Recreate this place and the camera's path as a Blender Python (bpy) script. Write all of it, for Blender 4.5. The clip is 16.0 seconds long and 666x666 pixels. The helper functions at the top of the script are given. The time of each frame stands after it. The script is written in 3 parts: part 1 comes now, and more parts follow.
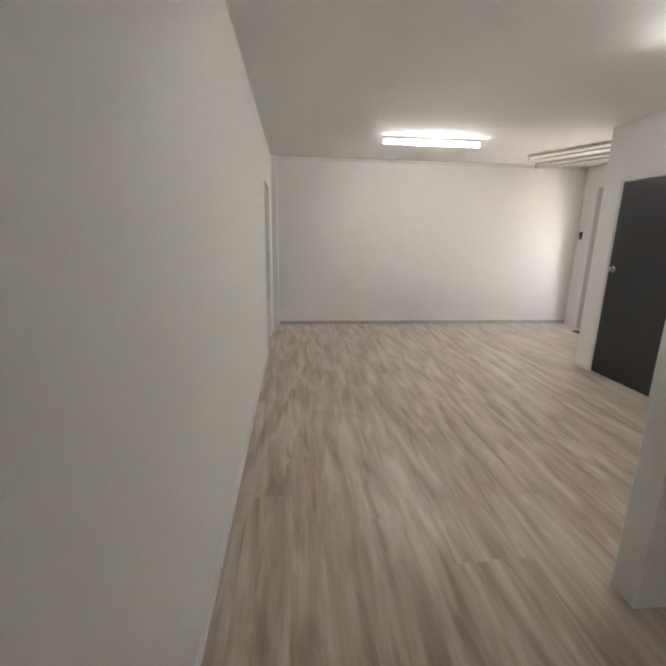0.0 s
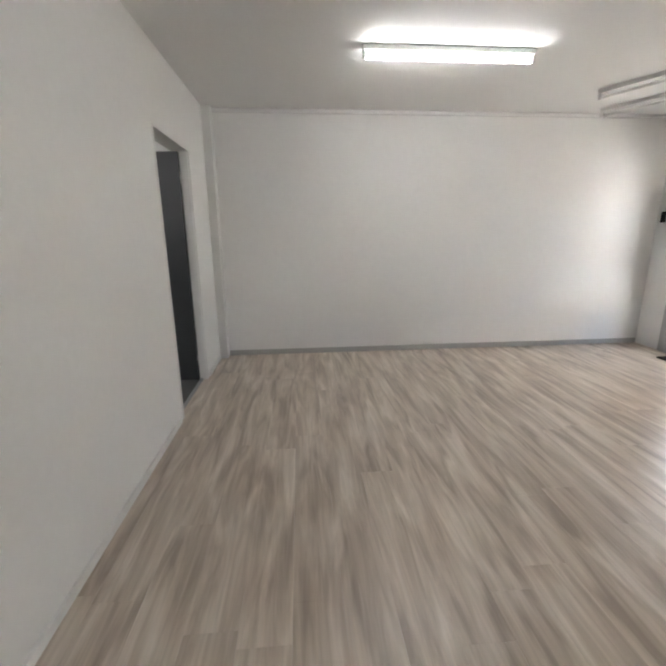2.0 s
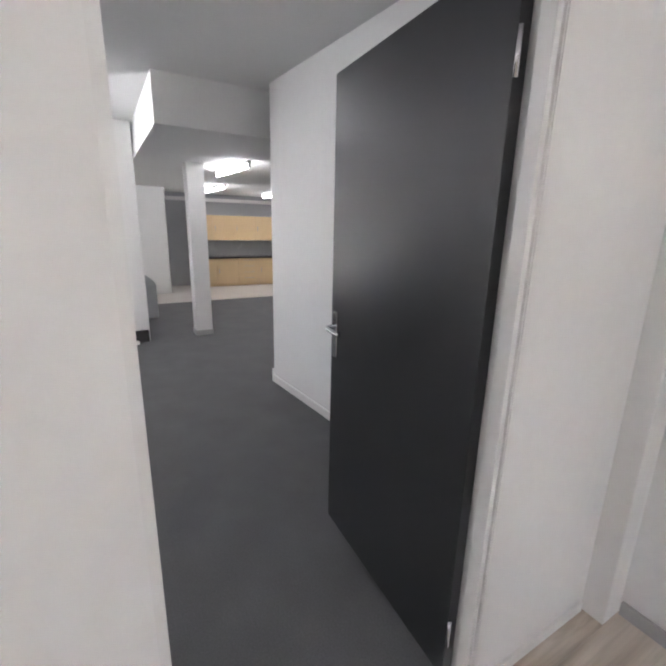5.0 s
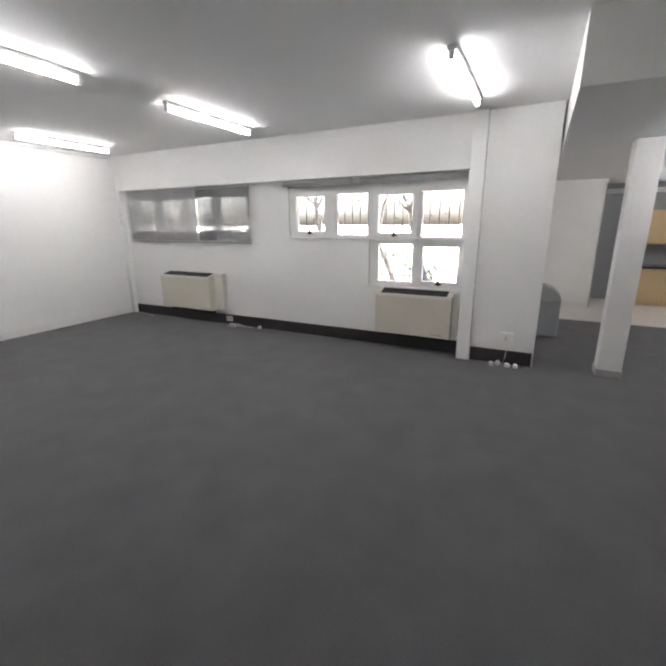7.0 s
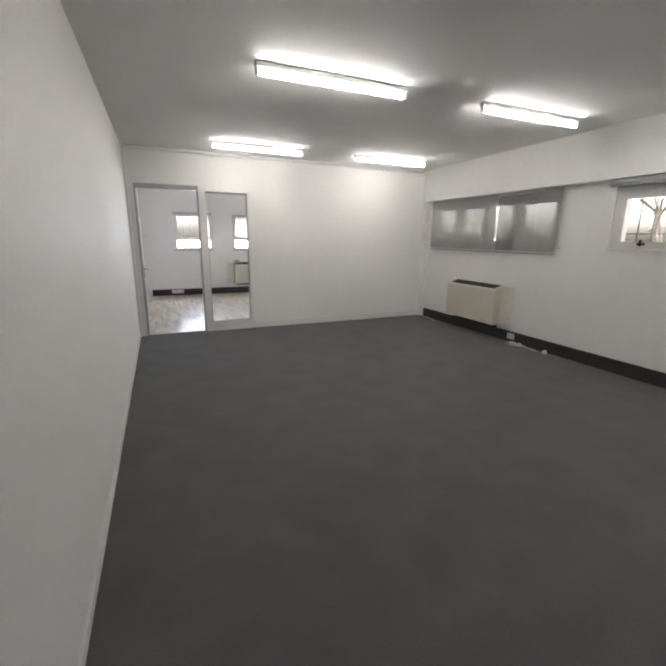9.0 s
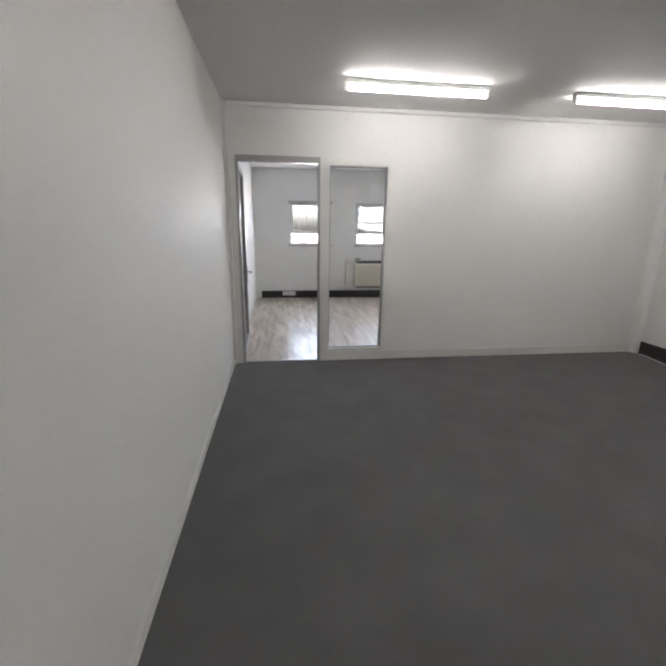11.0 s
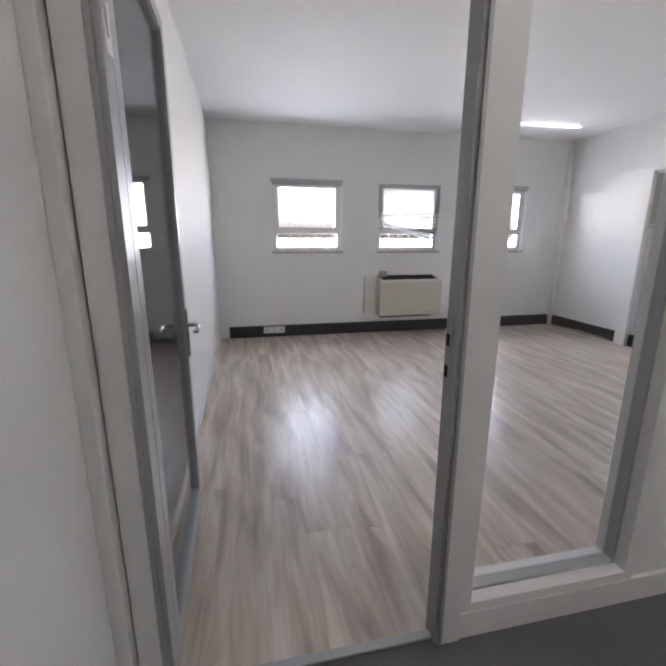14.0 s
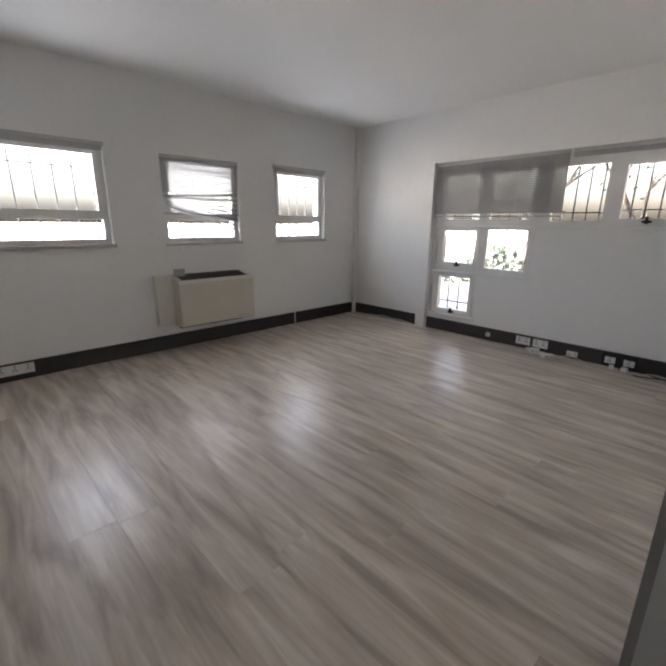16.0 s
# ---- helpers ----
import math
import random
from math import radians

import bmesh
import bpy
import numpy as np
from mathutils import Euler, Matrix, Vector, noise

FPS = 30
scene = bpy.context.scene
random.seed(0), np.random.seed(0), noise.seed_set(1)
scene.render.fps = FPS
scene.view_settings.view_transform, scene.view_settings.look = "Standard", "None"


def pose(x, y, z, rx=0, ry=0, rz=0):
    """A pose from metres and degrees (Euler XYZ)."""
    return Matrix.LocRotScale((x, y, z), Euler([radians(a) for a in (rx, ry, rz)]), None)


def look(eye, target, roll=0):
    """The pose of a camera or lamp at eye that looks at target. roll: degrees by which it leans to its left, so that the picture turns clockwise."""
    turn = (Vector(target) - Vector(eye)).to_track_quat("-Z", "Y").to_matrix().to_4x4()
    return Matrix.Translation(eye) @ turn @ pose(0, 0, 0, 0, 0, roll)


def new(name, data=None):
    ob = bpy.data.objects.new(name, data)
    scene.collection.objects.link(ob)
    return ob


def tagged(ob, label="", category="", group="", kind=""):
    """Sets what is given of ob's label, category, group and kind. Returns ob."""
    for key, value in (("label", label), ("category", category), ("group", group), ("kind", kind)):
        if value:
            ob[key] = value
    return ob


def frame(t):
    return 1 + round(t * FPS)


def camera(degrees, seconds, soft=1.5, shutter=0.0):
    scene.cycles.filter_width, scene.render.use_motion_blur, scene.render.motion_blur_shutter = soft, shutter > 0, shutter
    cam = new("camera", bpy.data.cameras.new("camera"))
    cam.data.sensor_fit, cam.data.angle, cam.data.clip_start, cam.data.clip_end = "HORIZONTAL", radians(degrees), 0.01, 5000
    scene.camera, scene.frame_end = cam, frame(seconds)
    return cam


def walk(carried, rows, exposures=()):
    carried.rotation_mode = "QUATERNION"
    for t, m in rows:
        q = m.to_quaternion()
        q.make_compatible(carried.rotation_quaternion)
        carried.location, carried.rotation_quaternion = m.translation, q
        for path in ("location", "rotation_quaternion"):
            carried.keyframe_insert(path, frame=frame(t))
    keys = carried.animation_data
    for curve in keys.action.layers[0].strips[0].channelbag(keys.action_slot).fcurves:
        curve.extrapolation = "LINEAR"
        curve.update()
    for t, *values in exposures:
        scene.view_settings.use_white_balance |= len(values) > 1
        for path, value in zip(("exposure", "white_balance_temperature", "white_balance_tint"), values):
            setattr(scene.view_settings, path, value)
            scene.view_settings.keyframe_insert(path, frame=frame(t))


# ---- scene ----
cam = camera(79.7, 16.0, soft=2.6)
EXPOSURES = [(0, 4.9, 6500, 13), (1, 4.8, 6400, 13), (3.2, 4.85, 6050, 12), (5.3, 5.3, 6000, 17), (7, 5.0, 6150, 15), (9, 4.6, 6500, 14), (12.5, 4.4, 6200, 15), (13.2, 4.4, 6150, 16), (14.2, 4.1, 6400, 18), (15, 3.95, 6650, 17), (16, 3.5, 6750, 16)]
PATH = [
    (0, (-0.468, -1.163, 1.434), (-0.659, -3.096, 0.959), 1.0),
    (0.5, (-0.545, -1.647, 1.421), (-0.758, -3.579, 0.948), 0.7),
    (1, (-0.648, -2.17, 1.407), (-0.946, -4.091, 0.937), 0.1),
    (1.5, (-0.81, -2.696, 1.395), (-1.137, -4.608, 0.907), -0.3),
    (2, (-1.046, -3.139, 1.37), (-1.202, -5.071, 0.878), -0.5),
    (2.5, (-1.141, -3.612, 1.418), (-1.099, -5.563, 0.981), -0.8),
    (3, (-1.216, -4.181, 1.45), (-0.869, -6.11, 1.054), -0.5),
    (3.2, (-1.307, -4.293, 1.458), (-0.806, -6.189, 1.068), 0.2),
    (5.3, (-0.56, -6.189, 1.441), (1.236, -6.895, 0.914), 0.9),
    (5.5, (-0.455, -6.273, 1.453), (1.403, -6.782, 0.915), 0.8),
    (6, (-0.235, -6.385, 1.497), (1.69, -6.382, 0.955), 1.0),
    (6.5, (-0.031, -6.351, 1.51), (1.847, -5.927, 0.968), 0.6),
    (7, (0.143, -6.364, 1.501), (1.865, -5.495, 0.973), -0.4),
    (7.5, (0.178, -6.288, 1.485), (1.624, -4.996, 0.995), -0.3),
    (8, (0.272, -6.323, 1.467), (1.366, -4.709, 1.022), -0.3),
    (8.5, (0.287, -6.314, 1.449), (1.166, -4.571, 1.014), 0.0),
    (9, (0.36, -6.255, 1.424), (1.125, -4.467, 0.957), 0.6),
    (9.5, (0.462, -5.966, 1.414), (1.109, -4.147, 0.891), 0.7),
    (10, (0.528, -5.556, 1.441), (0.981, -3.682, 0.91), 0.3),
    (10.2, (0.552, -5.301, 1.441), (0.912, -3.406, 0.91), 0.3),
    (12.5, (0.406, -2.397, 1.398), (0.621, -0.465, 0.925), 0.9),
    (13, (0.384, -1.859, 1.419), (0.609, 0.07, 0.941), 1.1),
    (13.5, (0.309, -1.378, 1.338), (0.599, 0.541, 0.87), -0.3),
    (14, (0.37, -0.937, 1.275), (0.778, 0.961, 0.808), 0.2),
    (14.5, (0.38, -0.515, 1.245), (1.033, 1.312, 0.761), 0.6),
    (15, (0.418, -0.206, 1.303), (1.332, 1.488, 0.763), 0.5),
    (15.5, (0.426, -0.035, 1.305), (1.581, 1.499, 0.745), 0.5),
    (16, (0.403, 0.097, 1.304), (1.751, 1.477, 0.774), 0.6),
]
walk(cam, [(t, look(eye, target, roll)) for t, eye, target, roll in PATH], exposures=EXPOSURES)

# ---- world and light ----
world = bpy.data.worlds.new("sky_world")
scene.world = world
world.use_nodes = True
wn = world.node_tree
sky = wn.nodes.new("ShaderNodeTexSky")
sky.sky_type = 'NISHITA'
sky.sun_disc = False
SUN_EL, SUN_ROT = radians(42), radians(180)
sky.sun_elevation, sky.sun_rotation = SUN_EL, SUN_ROT
sky.dust_density = 7.0
sky.ozone_density = 0.4
wn.links.new(sky.outputs[0], wn.nodes["Background"].inputs[0])
wn.nodes["Background"].inputs[1].default_value = 0.15
sun = new("sun", bpy.data.lights.new("sun", 'SUN'))
sun.data.energy, sun.data.angle, sun.data.color = 5.0, radians(0.53), (1.0, 0.95, 0.88)
sdir = Vector((math.sin(SUN_ROT) * math.cos(SUN_EL), math.cos(SUN_ROT) * math.cos(SUN_EL), math.sin(SUN_EL)))
sun.matrix_world = look(sdir * 30, (0, 0, 0))
# area lamps added outside the north windows to strengthen the daylight
for wx, ww in ((1.147, 0.86), (2.50, 0.84), (3.827, 0.79)):
    fill_lamp = new("window_daylight", bpy.data.lights.new("window_daylight", 'AREA'))
    fill_lamp.data.shape, fill_lamp.data.size, fill_lamp.data.size_y = 'RECTANGLE', ww, 0.82
    fill_lamp.data.energy, fill_lamp.data.color = 1.8, (0.86, 0.92, 1.0)
    fill_lamp.matrix_world = look((wx, 4.43, 1.52), (wx, 0.0, 1.50))
TUBE_POWER = 2.0


# ---- materials ----
def material(name, base, rough=0.5, metal=0.0, var=0.06, scale=3.0, fine=60.0, bump=0.0, bump_scale=200.0, spec=0.5, coat=0.0, rvar=0.05):
    m = bpy.data.materials.new(name)
    m.use_nodes = True
    n, l = m.node_tree.nodes, m.node_tree.links
    b = n["Principled BSDF"]
    b.inputs["Metallic"].default_value = metal
    b.inputs["Specular IOR Level"].default_value = spec
    b.inputs["Coat Weight"].default_value = coat
    tc = n.new("ShaderNodeTexCoord")
    big, small = n.new("ShaderNodeTexNoise"), n.new("ShaderNodeTexNoise")
    big.inputs["Scale"].default_value, small.inputs["Scale"].default_value = scale, fine
    big.inputs["Detail"].default_value = 5
    add = n.new("ShaderNodeMath")
    add.operation = 'ADD'
    l.new(tc.outputs["Object"], big.inputs["Vector"])
    l.new(tc.outputs["Object"], small.inputs["Vector"])
    l.new(big.outputs["Fac"], add.inputs[0])
    l.new(small.outputs["Fac"], add.inputs[1])
    ramp = n.new("ShaderNodeMapRange")
    ramp.inputs["From Min"].default_value, ramp.inputs["From Max"].default_value = 0.6, 1.4
    ramp.inputs["To Min"].default_value, ramp.inputs["To Max"].default_value = 1 - var, 1 + var
    l.new(add.outputs[0], ramp.inputs["Value"])
    mix = n.new("ShaderNodeVectorMath")
    mix.operation = 'SCALE'
    mix.inputs[0].default_value = base
    l.new(ramp.outputs[0], mix.inputs["Scale"])
    l.new(mix.outputs[0], b.inputs["Base Color"])
    rr = n.new("ShaderNodeMapRange")
    rr.inputs["From Min"].default_value, rr.inputs["From Max"].default_value = 0.3, 0.7
    rr.inputs["To Min"].default_value, rr.inputs["To Max"].default_value = max(rough - rvar, 0.02), min(rough + rvar, 1)
    l.new(big.outputs["Fac"], rr.inputs["Value"])
    l.new(rr.outputs[0], b.inputs["Roughness"])
    if bump:
        bn, bp = n.new("ShaderNodeTexNoise"), n.new("ShaderNodeBump")
        bn.inputs["Scale"].default_value = bump_scale
        bn.inputs["Detail"].default_value = 3
        bp.inputs["Strength"].default_value = bump
        bp.inputs["Distance"].default_value = 0.004
        l.new(tc.outputs["Object"], bn.inputs["Vector"])
        l.new(bn.outputs["Fac"], bp.inputs["Height"])
        l.new(bp.outputs[0], b.inputs["Normal"])
    return m


def wood_floor_material(name):
    """Grey-beige laminate with long soft streaks along the boards."""
    m = bpy.data.materials.new(name)
    m.use_nodes = True
    n, l = m.node_tree.nodes, m.node_tree.links
    b = n["Principled BSDF"]
    geo, info = n.new("ShaderNodeNewGeometry"), n.new("ShaderNodeObjectInfo")
    shift = n.new("ShaderNodeVectorMath")
    shift.operation = 'MULTIPLY_ADD'
    l.new(info.outputs["Random"], shift.inputs[0])
    shift.inputs[1].default_value = (0.05, 0.35, 0.0)
    l.new(geo.outputs["Position"], shift.inputs[2])

    def streak(sx, sy, detail, dist):
        mp, t = n.new("ShaderNodeMapping"), n.new("ShaderNodeTexNoise")
        mp.inputs["Scale"].default_value = (sx, sy, 1)
        t.inputs["Scale"].default_value, t.inputs["Detail"].default_value = 1.0, detail
        t.inputs["Distortion"].default_value = dist
        l.new(shift.outputs[0], mp.inputs["Vector"])
        l.new(mp.outputs[0], t.inputs["Vector"])
        return t
    wide, grain = streak(13.0, 1.7, 3.5, 0.6), streak(70.0, 3.0, 4.0, 0.2)
    ramp = n.new("ShaderNodeValToRGB")
    ramp.color_ramp.elements[0].position, ramp.color_ramp.elements[0].color = 0.32, (0.36, 0.295, 0.235, 1)
    ramp.color_ramp.elements[1].position, ramp.color_ramp.elements[1].color = 0.68, (0.68, 0.605, 0.518, 1)
    mid = ramp.color_ramp.elements.new(0.5)
    mid.color = (0.53, 0.45, 0.365, 1)
    l.new(wide.outputs["Fac"], ramp.inputs[0])
    mr = n.new("ShaderNodeMapRange")
    mr.inputs["From Min"].default_value, mr.inputs["From Max"].default_value = 0.3, 0.7
    mr.inputs["To Min"].default_value, mr.inputs["To Max"].default_value = 0.92, 1.08
    l.new(grain.outputs["Fac"], mr.inputs["Value"])
    tone = n.new("ShaderNodeMapRange")
    tone.inputs["To Min"].default_value, tone.inputs["To Max"].default_value = 0.965, 1.035
    l.new(info.outputs["Random"], tone.inputs["Value"])
    mul = n.new("ShaderNodeMath")
    mul.operation = 'MULTIPLY'
    l.new(mr.outputs[0], mul.inputs[0])
    l.new(tone.outputs[0], mul.inputs[1])
    sc = n.new("ShaderNodeVectorMath")
    sc.operation = 'SCALE'
    l.new(ramp.outputs[0], sc.inputs[0])
    l.new(mul.outputs[0], sc.inputs["Scale"])
    l.new(sc.outputs[0], b.inputs["Base Color"])
    b.inputs["Roughness"].default_value = 0.31
    bp = n.new("ShaderNodeBump")
    bp.inputs["Strength"].default_value, bp.inputs["Distance"].default_value = 0.12, 0.002
    l.new(grain.outputs["Fac"], bp.inputs["Height"])
    l.new(bp.outputs[0], b.inputs["Normal"])
    return m


def glass_material(name, rough=0.0, tint=(1, 1, 1)):
    """A thin pane: clear, with a Fresnel gloss."""
    m = bpy.data.materials.new(name)
    m.use_nodes = True
    n, l = m.node_tree.nodes, m.node_tree.links
    n.remove(n["Principled BSDF"])
    tr, gl, mx = (n.new("ShaderNode" + k) for k in ("BsdfTransparent", "BsdfGlossy", "MixShader"))
    lw, pw, ma = n.new("ShaderNodeLayerWeight"), n.new("ShaderNodeMath"), n.new("ShaderNodeMath")
    tr.inputs[0].default_value = (*tint, 1)
    gl.inputs["Roughness"].default_value = rough
    pw.operation, ma.operation = 'POWER', 'MULTIPLY_ADD'
    pw.inputs[1].default_value = 4.0
    ma.inputs[1].default_value, ma.inputs[2].default_value = 0.42, 0.05
    lw.inputs["Blend"].default_value = 0.5
    l.new(lw.outputs["Facing"], pw.inputs[0])
    l.new(pw.outputs[0], ma.inputs[0])
    l.new(ma.outputs[0], mx.inputs[0])
    l.new(tr.outputs[0], mx.inputs[1])
    l.new(gl.outputs[0], mx.inputs[2])
    l.new(mx.outputs[0], n["Material Output"].inputs[0])
    return m


def glow_material(name, colour, strength):
    m = bpy.data.materials.new(name)
    m.use_nodes = True
    b = m.node_tree.nodes["Principled BSDF"]
    b.inputs["Base Color"].default_value = (0.9, 0.9, 0.9, 1)
    b.inputs["Emission Color"].default_value = (*colour, 1)
    b.inputs["Emission Strength"].default_value = strength
    return m


WALL = material("wall_paint", (0.79, 0.785, 0.765), 0.58, var=0.02, scale=1.3, fine=25, bump=0.03, bump_scale=90, rvar=0.02)
CEIL = material("ceiling_paint", (0.80, 0.80, 0.785), 0.7, var=0.03, scale=1.0, bump=0.05, bump_scale=120)
TRIM = material("white_gloss_paint", (0.76, 0.755, 0.73), 0.34, var=0.02, scale=2, fine=40, rvar=0.01)
GLOSSTRIM = material("gloss_cornice_paint", (0.80, 0.795, 0.78), 0.12, var=0.02, scale=2, fine=40, rvar=0.02)
GREYTRIM = material("grey_skirting_paint", (0.42, 0.415, 0.40), 0.4, var=0.06, scale=4)
DARKSKIRT = material("dark_trunking", (0.035, 0.03, 0.03), 0.45, var=0.2, scale=5, bump=0.05)
CARPET = material("charcoal_carpet", (0.142, 0.141, 0.139), 0.95, var=0.17, scale=3.5, fine=130, bump=0.7, bump_scale=450, spec=0.15)
BLACKDOOR = material("black_door_paint", (0.028, 0.028, 0.029), 0.36, var=0.05, scale=1.5, fine=60, rvar=0.02)
ALU = material("aluminium_frame", (0.40, 0.40, 0.395), 0.38, metal=0.3, var=0.06, scale=6, fine=90)
CHROME = material("chrome", (0.75, 0.75, 0.76), 0.15, metal=1.0, var=0.03)
CREAM = material("cream_enamel", (0.62, 0.58, 0.49), 0.4, var=0.04, scale=2.5, bump=0.02)
CREAMLIGHT = material("pale_enamel", (0.72, 0.69, 0.62), 0.4, var=0.03, scale=2.5)
DARK = material("dark_grille", (0.02, 0.02, 0.022), 0.7, var=0.2, spec=0.2)
GRILLEBAR = material("brown_grille_bar", (0.05, 0.042, 0.038), 0.7, spec=0.2)
SLAT = material("blind_slat", (0.46, 0.46, 0.45), 0.4, var=0.04, scale=3)
PLASTIC = material("white_plastic", (0.78, 0.78, 0.76), 0.3, var=0.03)
GREYPLASTIC = material("grey_plastic", (0.30, 0.31, 0.31), 0.45, var=0.06)
MAPLE = material("maple_laminate", (0.62, 0.46, 0.26), 0.4, var=0.06, scale=2, fine=30)
COUNTER = material("dark_counter", (0.04, 0.04, 0.04), 0.3, var=0.2)
TILE = material("beige_tile", (0.50, 0.47, 0.43), 0.35, var=0.05, scale=2)
GLAZEDTILE = material("grey_splash_tile", (0.42, 0.43, 0.43), 0.25, var=0.05)
KITWALL = material("grey_wall_paint", (0.36, 0.37, 0.38), 0.5, var=0.03)
BARS = material("window_bar_paint", (0.10, 0.10, 0.10), 0.4, var=0.06)
CABLE = material("cable_sheath", (0.55, 0.55, 0.53), 0.5)
BLACKCABLE = material("black_cable", (0.02, 0.02, 0.02), 0.5)
DOORGREY = material("door_leaf_enamel", (0.40, 0.41, 0.41), 0.13, var=0.03, scale=2)
LAMINATE = wood_floor_material("grey_oak_laminate")
GLASS = glass_material("clear_glass")
PALESLAT = material("pale_blind_slat", (0.55, 0.55, 0.54), 0.45, var=0.03)
pn = PALESLAT.node_tree
tl, mxs = pn.nodes.new("ShaderNodeBsdfTranslucent"), pn.nodes.new("ShaderNodeMixShader")
tl.inputs[0].default_value = (0.7, 0.7, 0.68, 1)
mxs.inputs[0].default_value = 0.03
pn.links.new(pn.nodes["Principled BSDF"].outputs[0], mxs.inputs[1])
pn.links.new(tl.outputs[0], mxs.inputs[2])
pn.links.new(mxs.outputs[0], pn.nodes["Material Output"].inputs[0])
TUBE = glow_material("lit_tube", (1.0, 0.97, 0.92), TUBE_POWER)
BARK = material("tree_bark", (0.24, 0.21, 0.18), 0.9, var=0.3, scale=6, fine=40, bump=0.5, bump_scale=30)
LEAF = material("foliage", (0.12, 0.17, 0.12), 0.6, var=0.5, scale=3, fine=20)
GROUND = material("dry_garden_soil", (0.56, 0.54, 0.50), 0.95, var=0.25, scale=0.4, fine=8, bump=0.4, bump_scale=10)
RENDERWALL = material("pale_boundary_render", (0.76, 0.75, 0.72), 0.9, var=0.08, scale=1)
PAVE = material("concrete_paving", (0.42, 0.41, 0.39), 0.9, var=0.12, scale=2, bump=0.2, bump_scale=40)


# ---- mesh helpers ----
def finish(name, bm, mat, parent=None, smooth=False):
    bmesh.ops.recalc_face_normals(bm, faces=bm.faces)
    me = bpy.data.meshes.new(name)
    bm.to_mesh(me)
    bm.free()
    me.materials.append(mat)
    if smooth:
        for p in me.polygons:
            p.use_smooth = True
    ob = new(name, me)
    if parent is not None:
        ob.parent = parent
    return ob


def add_box(bm, x0, x1, y0, y1, z0, z1, bev=0.0, m=None):
    x0, x1, y0, y1, z0, z1 = min(x0, x1), max(x0, x1), min(y0, y1), max(y0, y1), min(z0, z1), max(z0, z1)
    mat = Matrix.LocRotScale(((x0 + x1) / 2, (y0 + y1) / 2, (z0 + z1) / 2), None, (x1 - x0, y1 - y0, z1 - z0))
    r = bmesh.ops.create_cube(bm, size=1.0, matrix=(m @ mat) if m else mat)
    if bev:
        bmesh.ops.bevel(bm, geom=list({e for v in r["verts"] for e in v.link_edges}), offset=bev, segments=2, affect='EDGES', profile=0.6)


def boxes(name, rows, mat, parent=None, bev=0.003):
    bm = bmesh.new()
    for r in rows:
        add_box(bm, *r, bev=bev)
    return finish(name, bm, mat, parent)


def each_box(name, rows, mat, parent=None, bev=0.003):
    for r in rows:
        boxes(name, [r], mat, parent, bev)


def add_tube(bm, pts, r, sides=8):
    """A round bar swept through points."""
    pts = [Vector(p) for p in pts]
    rings = []
    for i, p in enumerate(pts):
        d = (pts[min(i + 1, len(pts) - 1)] - pts[max(i - 1, 0)]).normalized()
        a = d.cross(Vector((0, 0, 1)) if abs(d.z) < 0.9 else Vector((1, 0, 0))).normalized()
        b = d.cross(a)
        rr = r[i] if isinstance(r, (list, tuple)) else r
        rings.append([bm.verts.new(p + rr * (math.cos(2 * math.pi * k / sides) * a + math.sin(2 * math.pi * k / sides) * b)) for k in range(sides)])
    for s, t in zip(rings, rings[1:]):
        for k in range(sides):
            bm.faces.new((s[k], s[(k + 1) % sides], t[(k + 1) % sides], t[k]))
    bm.faces.new(rings[0])
    bm.faces.new(rings[-1][::-1])


def tubes(name, runs, r, mat, parent=None, sides=8):
    bm = bmesh.new()
    for pts in runs:
        add_tube(bm, pts, r, sides)
    return finish(name, bm, mat, parent, smooth=True)


def each_tube(name, runs, r, mat, parent=None, sides=8):
    for pts in runs:
        tubes(name, [pts], r, mat, parent, sides)


def panel(name, axis, a0, a1, rects, holes, mat, parent=None):
    """A slab of thickness a0..a1 along an axis, the union of rects less the holes, in (u, v)."""
    us = sorted({v for r in rects + holes for v in r[:2]})
    vs = sorted({v for r in rects + holes for v in r[2:]})

    def solid(i, j):
        if not (0 <= i < len(us) - 1 and 0 <= j < len(vs) - 1):
            return False
        u, v = (us[i] + us[i + 1]) / 2, (vs[j] + vs[j + 1]) / 2
        inside = lambda r: r[0] < u < r[1] and r[2] < v < r[3]
        return any(inside(r) for r in rects) and not any(inside(r) for r in holes)
    bm = bmesh.new()
    at = {}

    def vert(u, v, a):
        if (u, v, a) not in at:
            at[u, v, a] = bm.verts.new({"x": (a, u, v), "y": (u, a, v), "z": (u, v, a)}[axis])
        return at[u, v, a]
    for i in range(len(us) - 1):
        for j in range(len(vs) - 1):
            if not solid(i, j):
                continue
            c = [(us[i], vs[j]), (us[i + 1], vs[j]), (us[i + 1], vs[j + 1]), (us[i], vs[j + 1])]
            for a in (a0, a1):
                bm.faces.new([vert(*p, a) for p in c])
            for (p, q), (di, dj) in zip(zip(c, c[1:] + c[:1]), ((0, -1), (1, 0), (0, 1), (-1, 0))):
                if not solid(i + di, j + dj):
                    bm.faces.new([vert(*p, a0), vert(*q, a0), vert(*q, a1), vert(*p, a1)])
    return finish(name, bm, mat, parent)


def structure(ob, label="", category=""):
    return tagged(ob, label, category, kind="structure")


# ---- measures of the plan ----
CZ = 2.57          # ceiling
XA, XB = -0.13, 0.0   # the two faces of the dividing wall
XE = 4.865         # face of the window wall
YP = 0.10          # back face of the glazed partition
YN = 4.215          # north wall of the far office
YA = -7.62         # end wall of the first room
D1 = (-6.88, -6.01)  # doorway in the dividing wall

